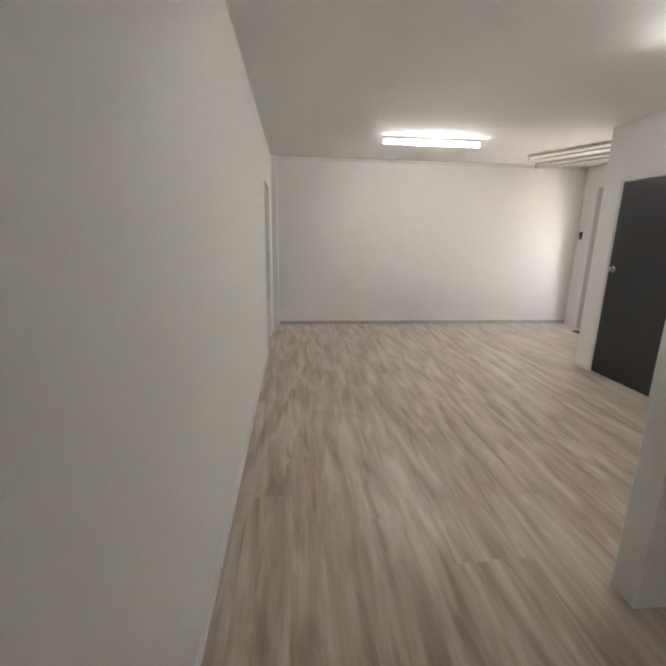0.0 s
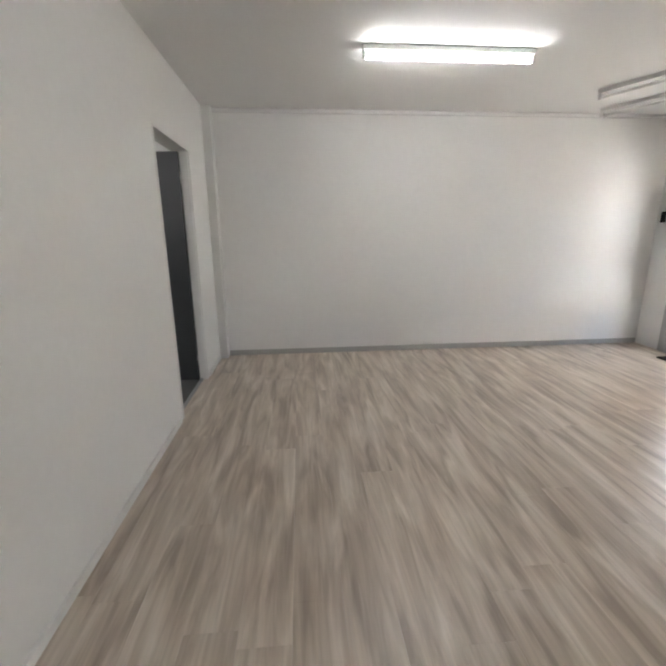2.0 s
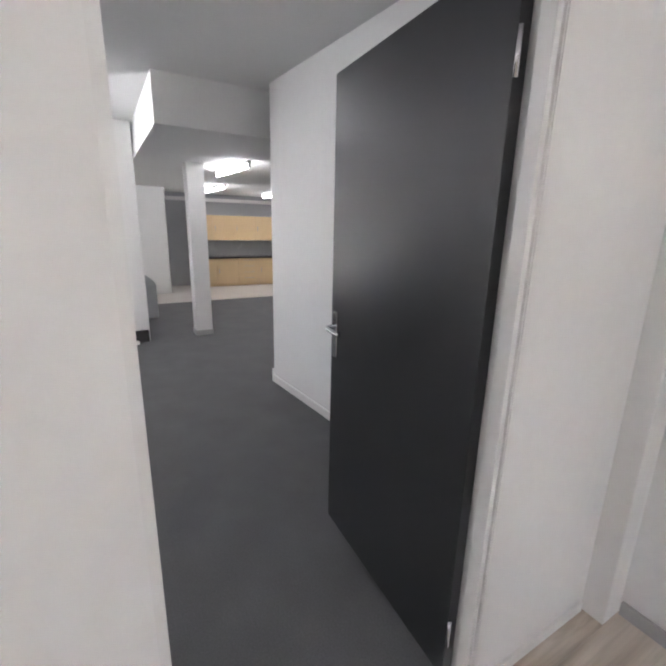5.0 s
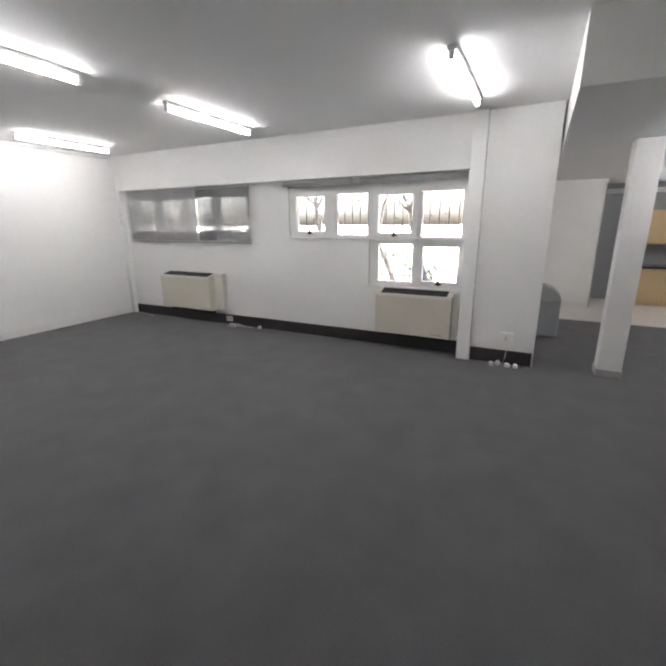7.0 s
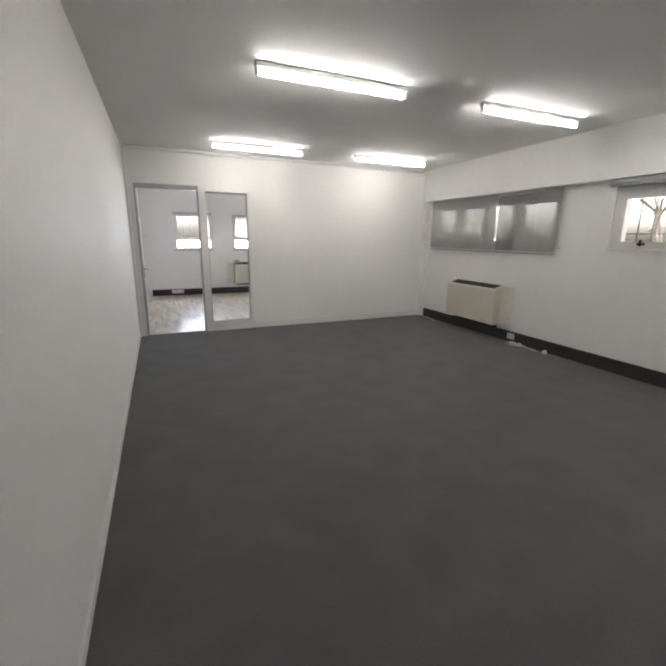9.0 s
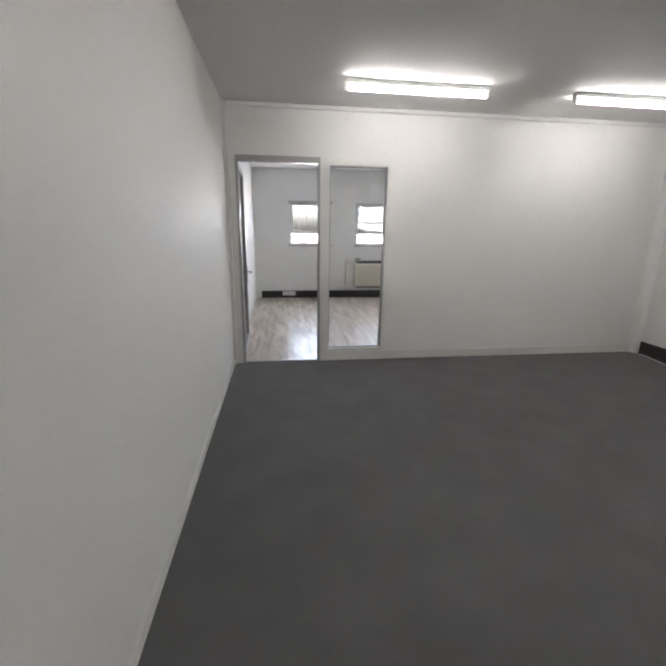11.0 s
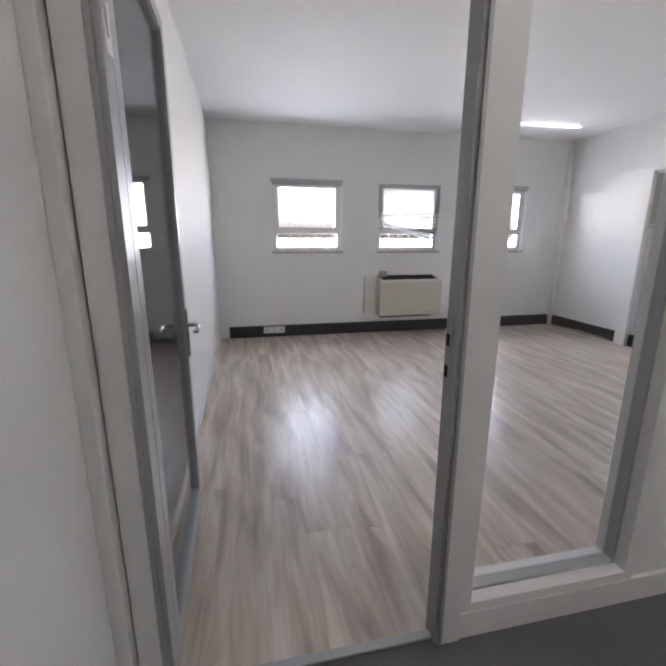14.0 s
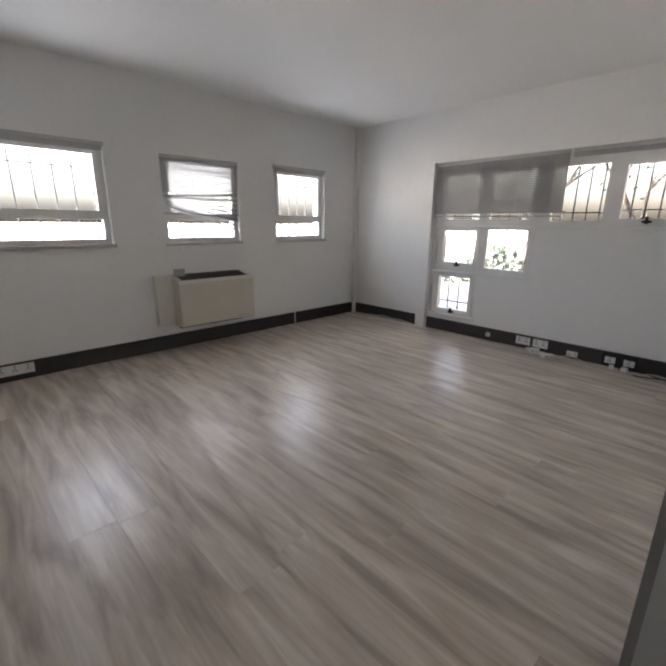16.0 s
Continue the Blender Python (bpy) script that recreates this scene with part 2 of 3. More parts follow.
# ---- setting: floors ----
fa = structure(boxes("floor_first_room", [(-5.6, -0.075, YA - 0.1, 1.2, -0.12, -0.008)], PAVE, bev=0), "underlay below grey oak laminate boards", "floor")
fb = structure(panel("floor_carpet", "z", -0.12, 0.0, [(-0.075, 4.87, -11.2, 0.02), (4.87, 5.25, -11.2, -5.85), (5.25, 7.36, -11.2, -6.39)], [], CARPET), "dark charcoal office carpet, slightly worn", "floor")
fc = structure(boxes("floor_far_office", [(-0.1, 5.1, 0.02, 4.6, -0.12, -0.008)], PAVE, bev=0), "underlay below grey oak laminate boards", "floor")
structure(boxes("floor_kitchen", [(7.36, 10.8, -11.2, -6.4, -0.12, 0.006)], TILE, bev=0), "plain beige kitchen floor", "floor")
structure(boxes("threshold_strip", [(0.12, 0.907, 0.005, 0.035, 0.0, 0.008)], ALU, bev=0.002), "thin metal strip between carpet and laminate", "threshold")
structure(boxes("threshold_strip", [(-0.09, -0.06, D1[0], D1[1], 0.0, 0.008)], ALU, bev=0.002), "thin metal strip between laminate and carpet", "threshold")
structure(boxes("ceiling_lowered", [(2.9, 10.8, -11.2, -6.47, 2.20, CZ)], CEIL, bev=0), "lower off-white ceiling before the kitchen", "ceiling")
structure(boxes("ceiling", [(-5.7, 10.9, -11.3, 4.7, CZ, CZ + 0.2)], CEIL, bev=0), "plain off-white painted ceiling", "ceiling")

# ---- setting: walls ----
structure(panel("wall_dividing", "x", XA, XB, [(-11.2, 1.2, 0, CZ)], [(*D1, 0, 2.05)], WALL), "plain white painted dividing wall with a doorway", "wall")
structure(boxes("wall_first_room_end", [(-5.4, XA, YA - 0.15, YA, 0, CZ)], WALL, bev=0), "plain white painted end wall", "wall")
structure(boxes("wall_first_room_back", [(-5.4, XA, 1.0, 1.15, 0, CZ)], WALL, bev=0), "plain white painted wall", "wall")
structure(panel("wall_first_room_side", "x", -5.40, -5.19, [(YA, 1.0, 0, CZ)], [(-7.17, -6.25, 0, 2.12)], WALL), "white wall with an outside doorway", "wall")
structure(panel("wall_store", "x", -3.90, -3.78, [(-5.4, -2.36, 0, CZ)], [(-5.16, -4.34, 0, 2.04)], WALL), "white store-room wall with a black door", "wall")
structure(boxes("wall_store_return", [(-5.19, -3.902, -5.4, -5.28, 0, CZ)], WALL, bev=0), "white return wall of the store room", "wall")
structure(boxes("wall_nib", [(-3.778, -1.81, -2.45, -2.33, 0, CZ)], WALL, bev=0.004), "white wall end beside the entrance", "wall")
structure(panel("wall_glazed_partition", "y", 0.0, YP, [(XB, XE + 0.05, 0, CZ)], [(0.07, 0.965, 0, 2.10), (0.992, 1.65, 0.105, 2.07)], WALL), "white partition wall with a doorway and a tall glazed slot", "wall")
EAST_HOLES = [(-2.72, -0.20, 1.33, 1.97), (-5.64, -3.33, 1.33, 1.97), (-5.64, -4.49, 0.74, 1.34),
              (0.14, 2.87, 1.29, 1.93), (1.68, 2.87, 0.75, 1.30), (2.27, 2.87, 0.21, 0.76)]
structure(panel("wall_east", "x", XE, XE + 0.22, [(-5.80, 2.90, 0, CZ)], EAST_HOLES, WALL), "white painted outer wall with stepped windows", "wall")
structure(boxes("wall_east_corner", [(4.866, 5.085, 2.902, YN, 0, CZ)], WALL, bev=0), "white painted outer wall beside the corner", "wall")
NORTH_WINDOWS = ((0.71, 1.585), (2.075, 2.925), (3.425, 4.23))
NZ0, NZ1 = 1.10, 1.94    # foot and head of the north windows
structure(panel("wall_north", "y", YN, YN + 0.22, [(-0.17, 5.085, 0, CZ)], [(a, b, NZ0, NZ1) for a, b in NORTH_WINDOWS], WALL), "white painted outer wall with three square windows", "wall")
structure(boxes("wall_far_office_west", [(-0.17, 0.0, YP, YN, 0, CZ)], WALL, bev=0), "plain white painted side wall", "wall")
STUB = pose(2.70, -7.335, 0, 0, 0, 4.5)   # free corner of the short wall, which runs back a little askew
bm = bmesh.new()
add_box(bm, -2.685, 0, -0.15, 0, 0, CZ, bev=0.004, m=STUB)
structure(finish("wall_stub_south", bm, WALL), "short white wall standing behind the open door", "wall")
structure(boxes("wall_pier", [(4.72, 5.25, -6.45, -5.802, 0, CZ)], WALL, bev=0.004), "white painted wall pier beside the window bay", "wall")
structure(boxes("wall_kitchen_north", [(5.25, 10.8, -6.40, -6.25, 0, CZ)], WALL, bev=0), "plain white painted wall", "wall")
structure(boxes("wall_kitchen_back", [(9.68, 10.0, -11.2, -6.4, 0, 2.20)], KITWALL, bev=0), "grey painted kitchen back wall", "wall")
structure(boxes("wall_south", [(XB, 10.8, -11.35, -11.2, 0, CZ)], WALL, bev=0), "plain white painted wall", "wall")
structure(boxes("wall_white_panel", [(8.55, 8.70, -7.30, -6.402, 0, 2.20)], WALL, bev=0.004), "white wall end before the kitchen", "wall")

# surround of the window bays, standing proud of the window wall
structure(boxes("trim_bay_office", [(4.66, XE, -5.80, -5.66, 0, CZ), (4.78, XE, -0.085, 0, 0, CZ), (4.745, XE, -5.66, -0.085, 2.04, CZ)], WALL, bev=0.004), "white posts and lintel framing the window bay", "wall")
structure(boxes("trim_bay_far_office", [(4.80, 4.866, 2.90, 3.04, 0, CZ), (4.79, XE, YP, 2.90, 2.0, CZ)], WALL, bev=0.004), "white post and lintel framing the window bay", "wall")
structure(boxes("trim_corner_post", [(4.81, 4.866, YN - 0.055, YN, 0, CZ)], TRIM, bev=0.004), "white corner post", "trim")
structure(boxes("trim_corner_post", [(-0.215, XA, YA, YA + 0.12, 0, CZ)], TRIM, bev=0.004), "white corner post", "trim")
structure(boxes("trim_corner_post", [(XB, 0.035, -0.05, 0, 0, CZ)], TRIM, bev=0.004), "white corner post", "trim")

# cornices
structure(boxes("trim_cornice", [(0.04, 4.74, -0.035, 0.0, CZ - 0.04, CZ)], GLOSSTRIM, bev=0.014), "thin white cornice", "trim")
structure(boxes("trim_cornice", [(-5.18, -0.22, YA, YA + 0.035, CZ - 0.04, CZ)], GLOSSTRIM, bev=0.014), "thin white cornice", "trim")

# skirtings
structure(boxes("baseboard_pale", [(XB, XB + 0.012, D1[1] + 0.07, -0.06, 0, 0.055)], TRIM, bev=0.003), "low white skirting", "baseboard")
structure(boxes("baseboard_pale", [(0.985, 4.775, -0.014, 0, 0, 0.10)], TRIM, bev=0.003), "low white skirting", "baseboard")
structure(boxes("baseboard_pale", [(XA - 0.014, XA, D1[1] + 0.06, 0.99, 0, 0.045)], TRIM, bev=0.003), "low white skirting", "baseboard")
structure(boxes("baseboard_pale", [(XA - 0.012, XA, YA + 0.13, D1[0] - 0.06, 0, 0.045)], TRIM, bev=0.003), "low white skirting", "baseboard")
structure(boxes("baseboard_grey", [(-5.18, -0.22, YA, YA + 0.015, 0, 0.06)], GREYTRIM, bev=0.003), "grey painted skirting", "baseboard")
bm = bmesh.new()
add_box(bm, -1.8, 0.0, 0.001, 0.013, 0, 0.07, bev=0.003, m=STUB)
add_box(bm, 0.001, 0.015, -0.15, 0.014, 0, 0.13, bev=0.003, m=STUB)
structure(finish("baseboard_pale", bm, TRIM), "low white skirting", "baseboard")
structure(boxes("baseboard_pale", [(0.0, 0.012, YP + 0.015, YN - 0.001, 0, 0.05)], TRIM, bev=0.003), "low white skirting", "baseboard")
structure(boxes("baseboard_pale", [(-3.78, -3.768, -5.39, -5.19, 0, 0.05)], TRIM, bev=0.003), "low white skirting", "baseboard")
structure(boxes("baseboard_dark_office", [(XE - 0.022, XE, -5.655, -0.09, 0, 0.15)], DARKSKIRT, bev=0.004), "dark cable-trunking skirting", "baseboard")
structure(boxes("baseboard_dark_pier", [(4.70, 4.72, -6.435, -5.805, 0, 0.15)], DARKSKIRT, bev=0.004), "dark cable-trunking skirting", "baseboard")
structure(boxes("baseboard_dark_north", [(0.12, 3.68, YN - 0.022, YN, 0, 0.15), (3.715, 4.80, YN - 0.022, YN, 0, 0.15)], DARKSKIRT, bev=0.004), "dark cable-trunking skirting", "baseboard")
structure(boxes("baseboard_dark_east", [(XE - 0.022, XE, YP, 2.895, 0, 0.145), (4.844, 4.866, 3.045, YN - 0.06, 0, 0.145)], DARKSKIRT, bev=0.004), "dark cable-trunking skirting", "baseboard")

# door linings
def door_lining(name, axis, u0, u1, top, a0, a1, mat, label, face=0.05, proud=0.014, lining=0.028):
    """Jambs, head and architraves of an opening u0..u1 in a wall a0..a1."""
    rects = [(u0 - face, u1 + face, 0, top + face)]
    e = new(name)
    panel("jamb", axis, a0 - 0.002, a1 + 0.002, [(u0 - 0.001, u1 + 0.001, 0, top + 0.001)], [(u0 + lining, u1 - lining, -1, top - lining)], mat, e)
    panel("architrave", axis, a0 - proud, a0 - 0.003, rects, [(u0 + 0.012, u1 - 0.012, -1, top - 0.012)], mat, e)
    panel("architrave", axis, a1 + 0.003, a1 + proud, rects, [(u0 + 0.012, u1 - 0.012, -1, top - 0.012)], mat, e)
    return structure(e, label, "door frame")


door_lining("door_frame_1", "x", D1[0], D1[1], 2.05, XA, XB, TRIM, "white painted timber door frame", face=0.004, proud=0.006, lining=0.014)
boxes("stop", [(-0.125, -0.085, D1[0] + 0.0145, D1[0] + 0.034, 0, 2.035)], TRIM, bpy.data.objects["door_frame_1"], bev=0.003)
fr2 = new("door_frame_2")
panel("jamb", "y", -0.012, 0.05, [(0.06, 0.975, 0, 2.11)], [(0.125, 0.905, -1, 2.05)], ALU, fr2)
panel("rebate", "y", 0.0505, YP + 0.012, [(0.06, 0.984, 0, 2.11)], [(0.068, 0.972, -1, 2.08)], ALU, fr2)
panel("cover", "y", -0.018, -0.0125, [(0.928, 0.989, 0, 2.11), (0.042, 0.098, 0, 2.11)], [], TRIM, fr2)
panel("bead", "y", -0.021, -0.0125, [(0.100, 0.926, 0, 2.07)], [(0.112, 0.916, -1, 2.058)], ALU, fr2)
structure(fr2, "grey aluminium rebated door frame", "door frame")
door_lining("door_frame_3", "x", -5.16, -4.34, 2.04, -3.90, -3.78, TRIM, "white painted door frame", face=0.02)
door_lining("door_frame_4", "x", -7.17, -6.25, 2.12, -5.40, -5.19, GREYTRIM, "grey painted outside door frame", face=0.1, proud=0.03)

# glazed slot beside the doorway
gs = new("window_partition")
panel("frame", "y", -0.012, YP + 0.012, [(0.988, 1.655, 0.10, 2.075)], [(1.025, 1.62, 0.135, 2.04)], TRIM, gs)
panel("bead", "y", 0.03, 0.07, [(1.025, 1.62, 0.135, 2.04)], [(1.037, 1.608, 0.147, 2.028)], ALU, gs)
p = boxes("pane", [(1.03, 1.615, 0.047, 0.053, 0.14, 2.035)], GLASS, gs, bev=0)
p.visible_shadow = False
structure(gs, "tall narrow fixed glass panel in a white frame", "window")


# ---- windows ----
def east_window(name, outer, panes, openers, bars, label):
    """Stepped timber window in the east wall: frame panel, raised sashes, panes, stays and bars."""
    e = new(name)
    panel("frame", "x", XE + 0.03, XE + 0.10, outer, [(a - 0.012, b + 0.012, c - 0.012, d + 0.012) for a, b, c, d in panes], TRIM, e)
    for k, (a, b, c, d) in enumerate(panes):
        w = 0.045 if k in openers else 0.028
        panel("sash", "x", XE + 0.018 if k in openers else XE + 0.04, XE + 0.085, [(a - w, b + w, c - w, d + w)], [(a, b, c, d)], TRIM, e)
        g = boxes("pane", [(XE + 0.058, XE + 0.063, a - 0.006, b + 0.006, c - 0.006, d + 0.006)], GLASS, e, bev=0)
        g.visible_shadow = False
        if k in openers:
            m = (a + b) / 2
            boxes("stay", [(XE - 0.012, XE + 0.018, m - 0.035, m + 0.035, c - 0.035, c - 0.015), (XE - 0.016, XE + 0.0, m - 0.012, m + 0.012, c - 0.045, c + 0.02)], DARK, e, bev=0.003)
    for (a, b, c, d) in outer:
        boxes("sill", [(XE - 0.028, XE + 0.03, a - 0.02, b + 0.02, c - 0.022, c + 0.006)], TRIM, e, bev=0.005)
    if bars:
        runs = []
        for a, b, c, d in panes:
            k = max(2, round((b - a) / 0.12))
            runs += [[(XE + 0.16, a + (i + 0.5) * (b - a) / k, c - 0.04), (XE + 0.16, a + (i + 0.5) * (b - a) / k, d + 0.04)] for i in range(k)]
            runs += [[(XE + 0.152, a - 0.05, c + 0.08), (XE + 0.152, b + 0.05, c + 0.08)]]
        each_tube("security_bar", runs, 0.007, BARS, e, 6)
    return structure(e, label, "window")


east_window("window_1", [(-2.72, -0.20, 1.33, 1.97)], [(-0.78, -0.31, 1.40, 1.88), (-1.38, -0.94, 1.40, 1.88), (-1.97, -1.53, 1.40, 1.88), (-2.60, -2.12, 1.40, 1.88)], (0, 2), True, "white timber window behind a closed blind")
east_window("window_2", [(-5.64, -3.33, 1.33, 1.97), (-5.64, -4.49, 0.74, 1.34)],
            [(-3.86, -3.44, 1.41, 1.84), (-4.46, -4.03, 1.37, 1.86), (-5.02, -4.59, 1.39, 1.83), (-5.58, -5.13, 1.35, 1.85), (-5.03, -4.60, 0.81, 1.26), (-5.57, -5.16, 0.83, 1.23)],
            (0, 2, 5), True, "white stepped timber window with six panes")
east_window("window_3", [(0.14, 2.87, 1.29, 1.93), (1.68, 2.87, 0.75, 1.30), (2.27, 2.87, 0.21, 0.76)],
            [(2.33, 2.77, 1.36, 1.86), (1.75, 2.22, 1.36, 1.86), (1.13, 1.58, 1.35, 1.86), (0.57, 0.99, 1.37, 1.83), (0.2, 0.48, 1.36, 1.86), (2.34, 2.75, 0.86, 1.23), (1.76, 2.22, 0.82, 1.25), (2.36, 2.78, 0.28, 0.69)],
            (3, 5, 7), True, "white stepped timber window with eight barred panes")


def north_window(name, x0, x1, label):
    e = new(name)
    y = YN
    panel("frame", "y", y + 0.05, y + 0.10, [(x0, x1, NZ0, NZ1)], [(x0 + 0.05, x1 - 0.05, 1.36, 1.895), (x0 + 0.05, x1 - 0.05, 1.145, 1.318)], TRIM, e)
    panel("sash", "y", y + 0.035, y + 0.085, [(x0 + 0.05, x1 - 0.05, 1.36, 1.895)], [(x0 + 0.08, x1 - 0.08, 1.392, 1.863)], TRIM, e)
    for c, d in ((1.375, 1.88), (1.135, 1.328)):
        g = boxes("pane", [(x0 + 0.04, x1 - 0.04, y + 0.068, y + 0.073, c, d)], GLASS, e, bev=0)
        g.visible_shadow = False
    boxes("sill", [(x0 - 0.02, x1 + 0.02, y - 0.022, y + 0.05, NZ0 - 0.03, NZ0)], GREYTRIM, e, bev=0.004)
    k = 6
    runs = [[(x0 + (i + 0.5) * (x1 - x0) / k, y + 0.16, NZ0 + 0.01), (x0 + (i + 0.5) * (x1 - x0) / k, y + 0.16, NZ1 - 0.01)] for i in range(k)]
    runs += [[(x0, y + 0.152, z), (x1, y + 0.152, z)] for z in (1.22, 1.76)]
    each_tube("security_bar", runs, 0.0068, BARS, e, 6)
    return structure(e, label, "window")


for k, (a, b) in enumerate(NORTH_WINDOWS):
    north_window("window_%d" % (k + 4), a, b, "white barred window with a low fixed light under the main sash")


# ---- blinds ----
def slat_mesh(length, mat, width=0.026):
    bm = bmesh.new()
    top = [bm.verts.new((s * length / 2, (u - 0.5) * width, 0.0022 * (1 - (2 * u - 1) ** 2))) for u in (0, 0.5, 1) for s in (-1, 1)]
    for a, b in ((0, 2), (2, 4)):
        bm.faces.new((top[a], top[a + 1], top[b + 1], top[b]))
    bmesh.ops.solidify(bm, geom=bm.faces[:], thickness=0.0008)
    me = bpy.data.meshes.new("slat")
    bm.to_mesh(me)
    bm.free()
    me.materials.append(mat)
    return me


def blind(length, drop, tilt, label, base, count=None, pile=0, mat=None, sag=None):
    """A venetian blind hung at base, facing -y of its own frame, its length along x."""
    e = new("venetian_blind")
    e.matrix_world = base
    boxes("head_rail", [(-length / 2, length / 2, -0.015, 0.015, -0.032, 0.0)], SLAT, e, bev=0.003)
    me = slat_mesh(length, mat or SLAT)
    pitch = 0.0215
    n = int((drop - 0.05) / pitch)
    for i in range(n):
        s = new("slat", me)
        s.parent = e
        z = -0.045 - i * pitch
        s.matrix_basis = pose(0, 0, z, tilt, 0, 0)
        if sag and i >= n - sag:
            k = i - (n - sag)
            s.matrix_basis = pose(0.03 * (k % 2), -0.006 * k, z - 0.014 * k, tilt + 11 * k, 2.6 * k - 3, 1.5 * k)
    boxes("bottom_rail", [(-length / 2, length / 2, -0.013, 0.013, -drop - 0.012, -drop + 0.006)], SLAT, e, bev=0.003)
    each_tube("ladder_cord", [[(x, y, -0.03), (x, y, -drop)] for x in (-length * 0.42, -length * 0.12, length * 0.18, length * 0.42) for y in (-0.0145, 0.0145)], 0.0012, PLASTIC, e, 5)
    return tagged(e, label, "blind")


def raised_blind(length, base, label):
    e = new("venetian_blind")
    e.matrix_world = base
    boxes("head_rail", [(-length / 2, length / 2, -0.02, 0.02, -0.035, 0.0)], SLAT, e, bev=0.004)
    each_box("stacked_slat", [(-length / 2 + 0.005, length / 2 - 0.005, -0.014, 0.014, -0.040 - 0.005 * i, -0.037 - 0.005 * i) for i in range(7)], SLAT, e, bev=0)
    return tagged(e, label, "blind")


EAST = lambda y, z, x=4.80: pose(x, y, z, 0, 0, -90)
blind(1.50, 0.79, 52, "grey aluminium venetian blind, lowered and closed", EAST(-0.975, 2.036, 4.815))
blind(0.965, 0.79, 50, "grey aluminium venetian blind, lowered and closed", EAST(-2.232, 2.036, 4.815))
raised_blind(0.98, EAST(-3.78, 2.036), "grey venetian blind drawn up under the lintel")
raised_blind(1.24, EAST(-5.0, 2.03, 4.83), "grey venetian blind drawn up under the lintel")
blind(1.42, 0.60, 57, "grey aluminium venetian blind, lowered and closed", EAST(2.165, 1.998, 4.83))
raised_blind(1.25, EAST(0.80, 1.998, 4.83), "grey venetian blind drawn up under the lintel")
NORTH = lambda x, z: pose(x, YN + 0.018, z)
raised_blind(0.91, NORTH(1.147, 1.968), "grey venetian blind drawn up at the window head")
raised_blind(0.85, NORTH(3.827, 1.968), "grey venetian blind drawn up at the window head")
blind(0.845, 0.55, 79, "pale venetian blind, broken and sagging at its foot", pose(2.50, YN + 0.018, 1.938), mat=PALESLAT, sag=8)


# ---- lights ----
def tube_light(x, y, z, turn=0, lit=True, group="ceiling tube lights", length=1.2):
    e = new("fluorescent_light")
    e.matrix_world = pose(x, y, z, 0, 0, turn)
    boxes("batten", [(-length / 2, length / 2, -0.03, 0.03, -0.035, 0.0)], TRIM, e, bev=0.006)
    each_box("lamp_holder", [(s * (length / 2 - 0.012) - 0.012, s * (length / 2 - 0.012) + 0.012, -0.016, 0.016, -0.085, -0.034) for s in (-1, 1)], PLASTIC, e, bev=0.004)
    tubes("tube", [[(-length / 2 + 0.02, 0, -0.068), (length / 2 - 0.02, 0, -0.068)]], 0.014, TUBE if lit else PLASTIC, e, 10)
    return tagged(e, "white batten light with a lit fluorescent tube" if lit else "white batten light, switched off", "ceiling light", group)


for tx, ty in ((1.65, -0.75), (3.62, -0.75), (1.65, -3.25), (3.62, -3.25), (3.62, -5.75)):
    tube_light(tx, ty, CZ)
tube_light(4.75, -7.605, 2.20, 3.5, group="kitchen tube lights")
tube_light(7.6, -8.1, 2.20, 3.5, group="kitchen tube lights")
tube_light(8.3, -9.6, 2.20, 3.5, group="kitchen tube lights")
# out of sight, added to brighten the pier, column and stub wall
tube_light(4.4, -9.8, 2.20, 3.5, group="kitchen tube lights")
tube_light(-2.1, -6.15, CZ, group="first room tube lights")
# the next two tubes are unseen, added to brighten the near floor and walls
tube_light(-2.7, -3.0, CZ, 90, group="first room tube lights")
tube_light(-3.6, -0.2, CZ, group="first room tube lights")
tube_light(-4.0, -6.35, CZ, -65, lit=False, group="unlit battens")
tube_light(-4.5, -6.75, CZ, -65, lit=False, group="unlit battens", length=1.5)


# ---- doors ----
def lever_handle(parent, mat, x, y, z, side, reach):
    """A lever on a long plate on the face towards +y (side 1) or -y (side -1), the lever running along x by reach."""
    boxes("lock_plate", [(x - 0.02, x + 0.02, y, y + side * 0.008, z - 0.14, z + 0.07)], mat, parent, bev=0.003)
    tubes("lever", [[(x, y, z), (x, y + side * 0.045, z), (x + reach * 0.25, y + side * 0.055, z), (x + reach, y + side * 0.055, z - 0.004), (x + reach * 1.04, y + side * 0.04, z - 0.006)]], 0.0095, mat, parent, 8)


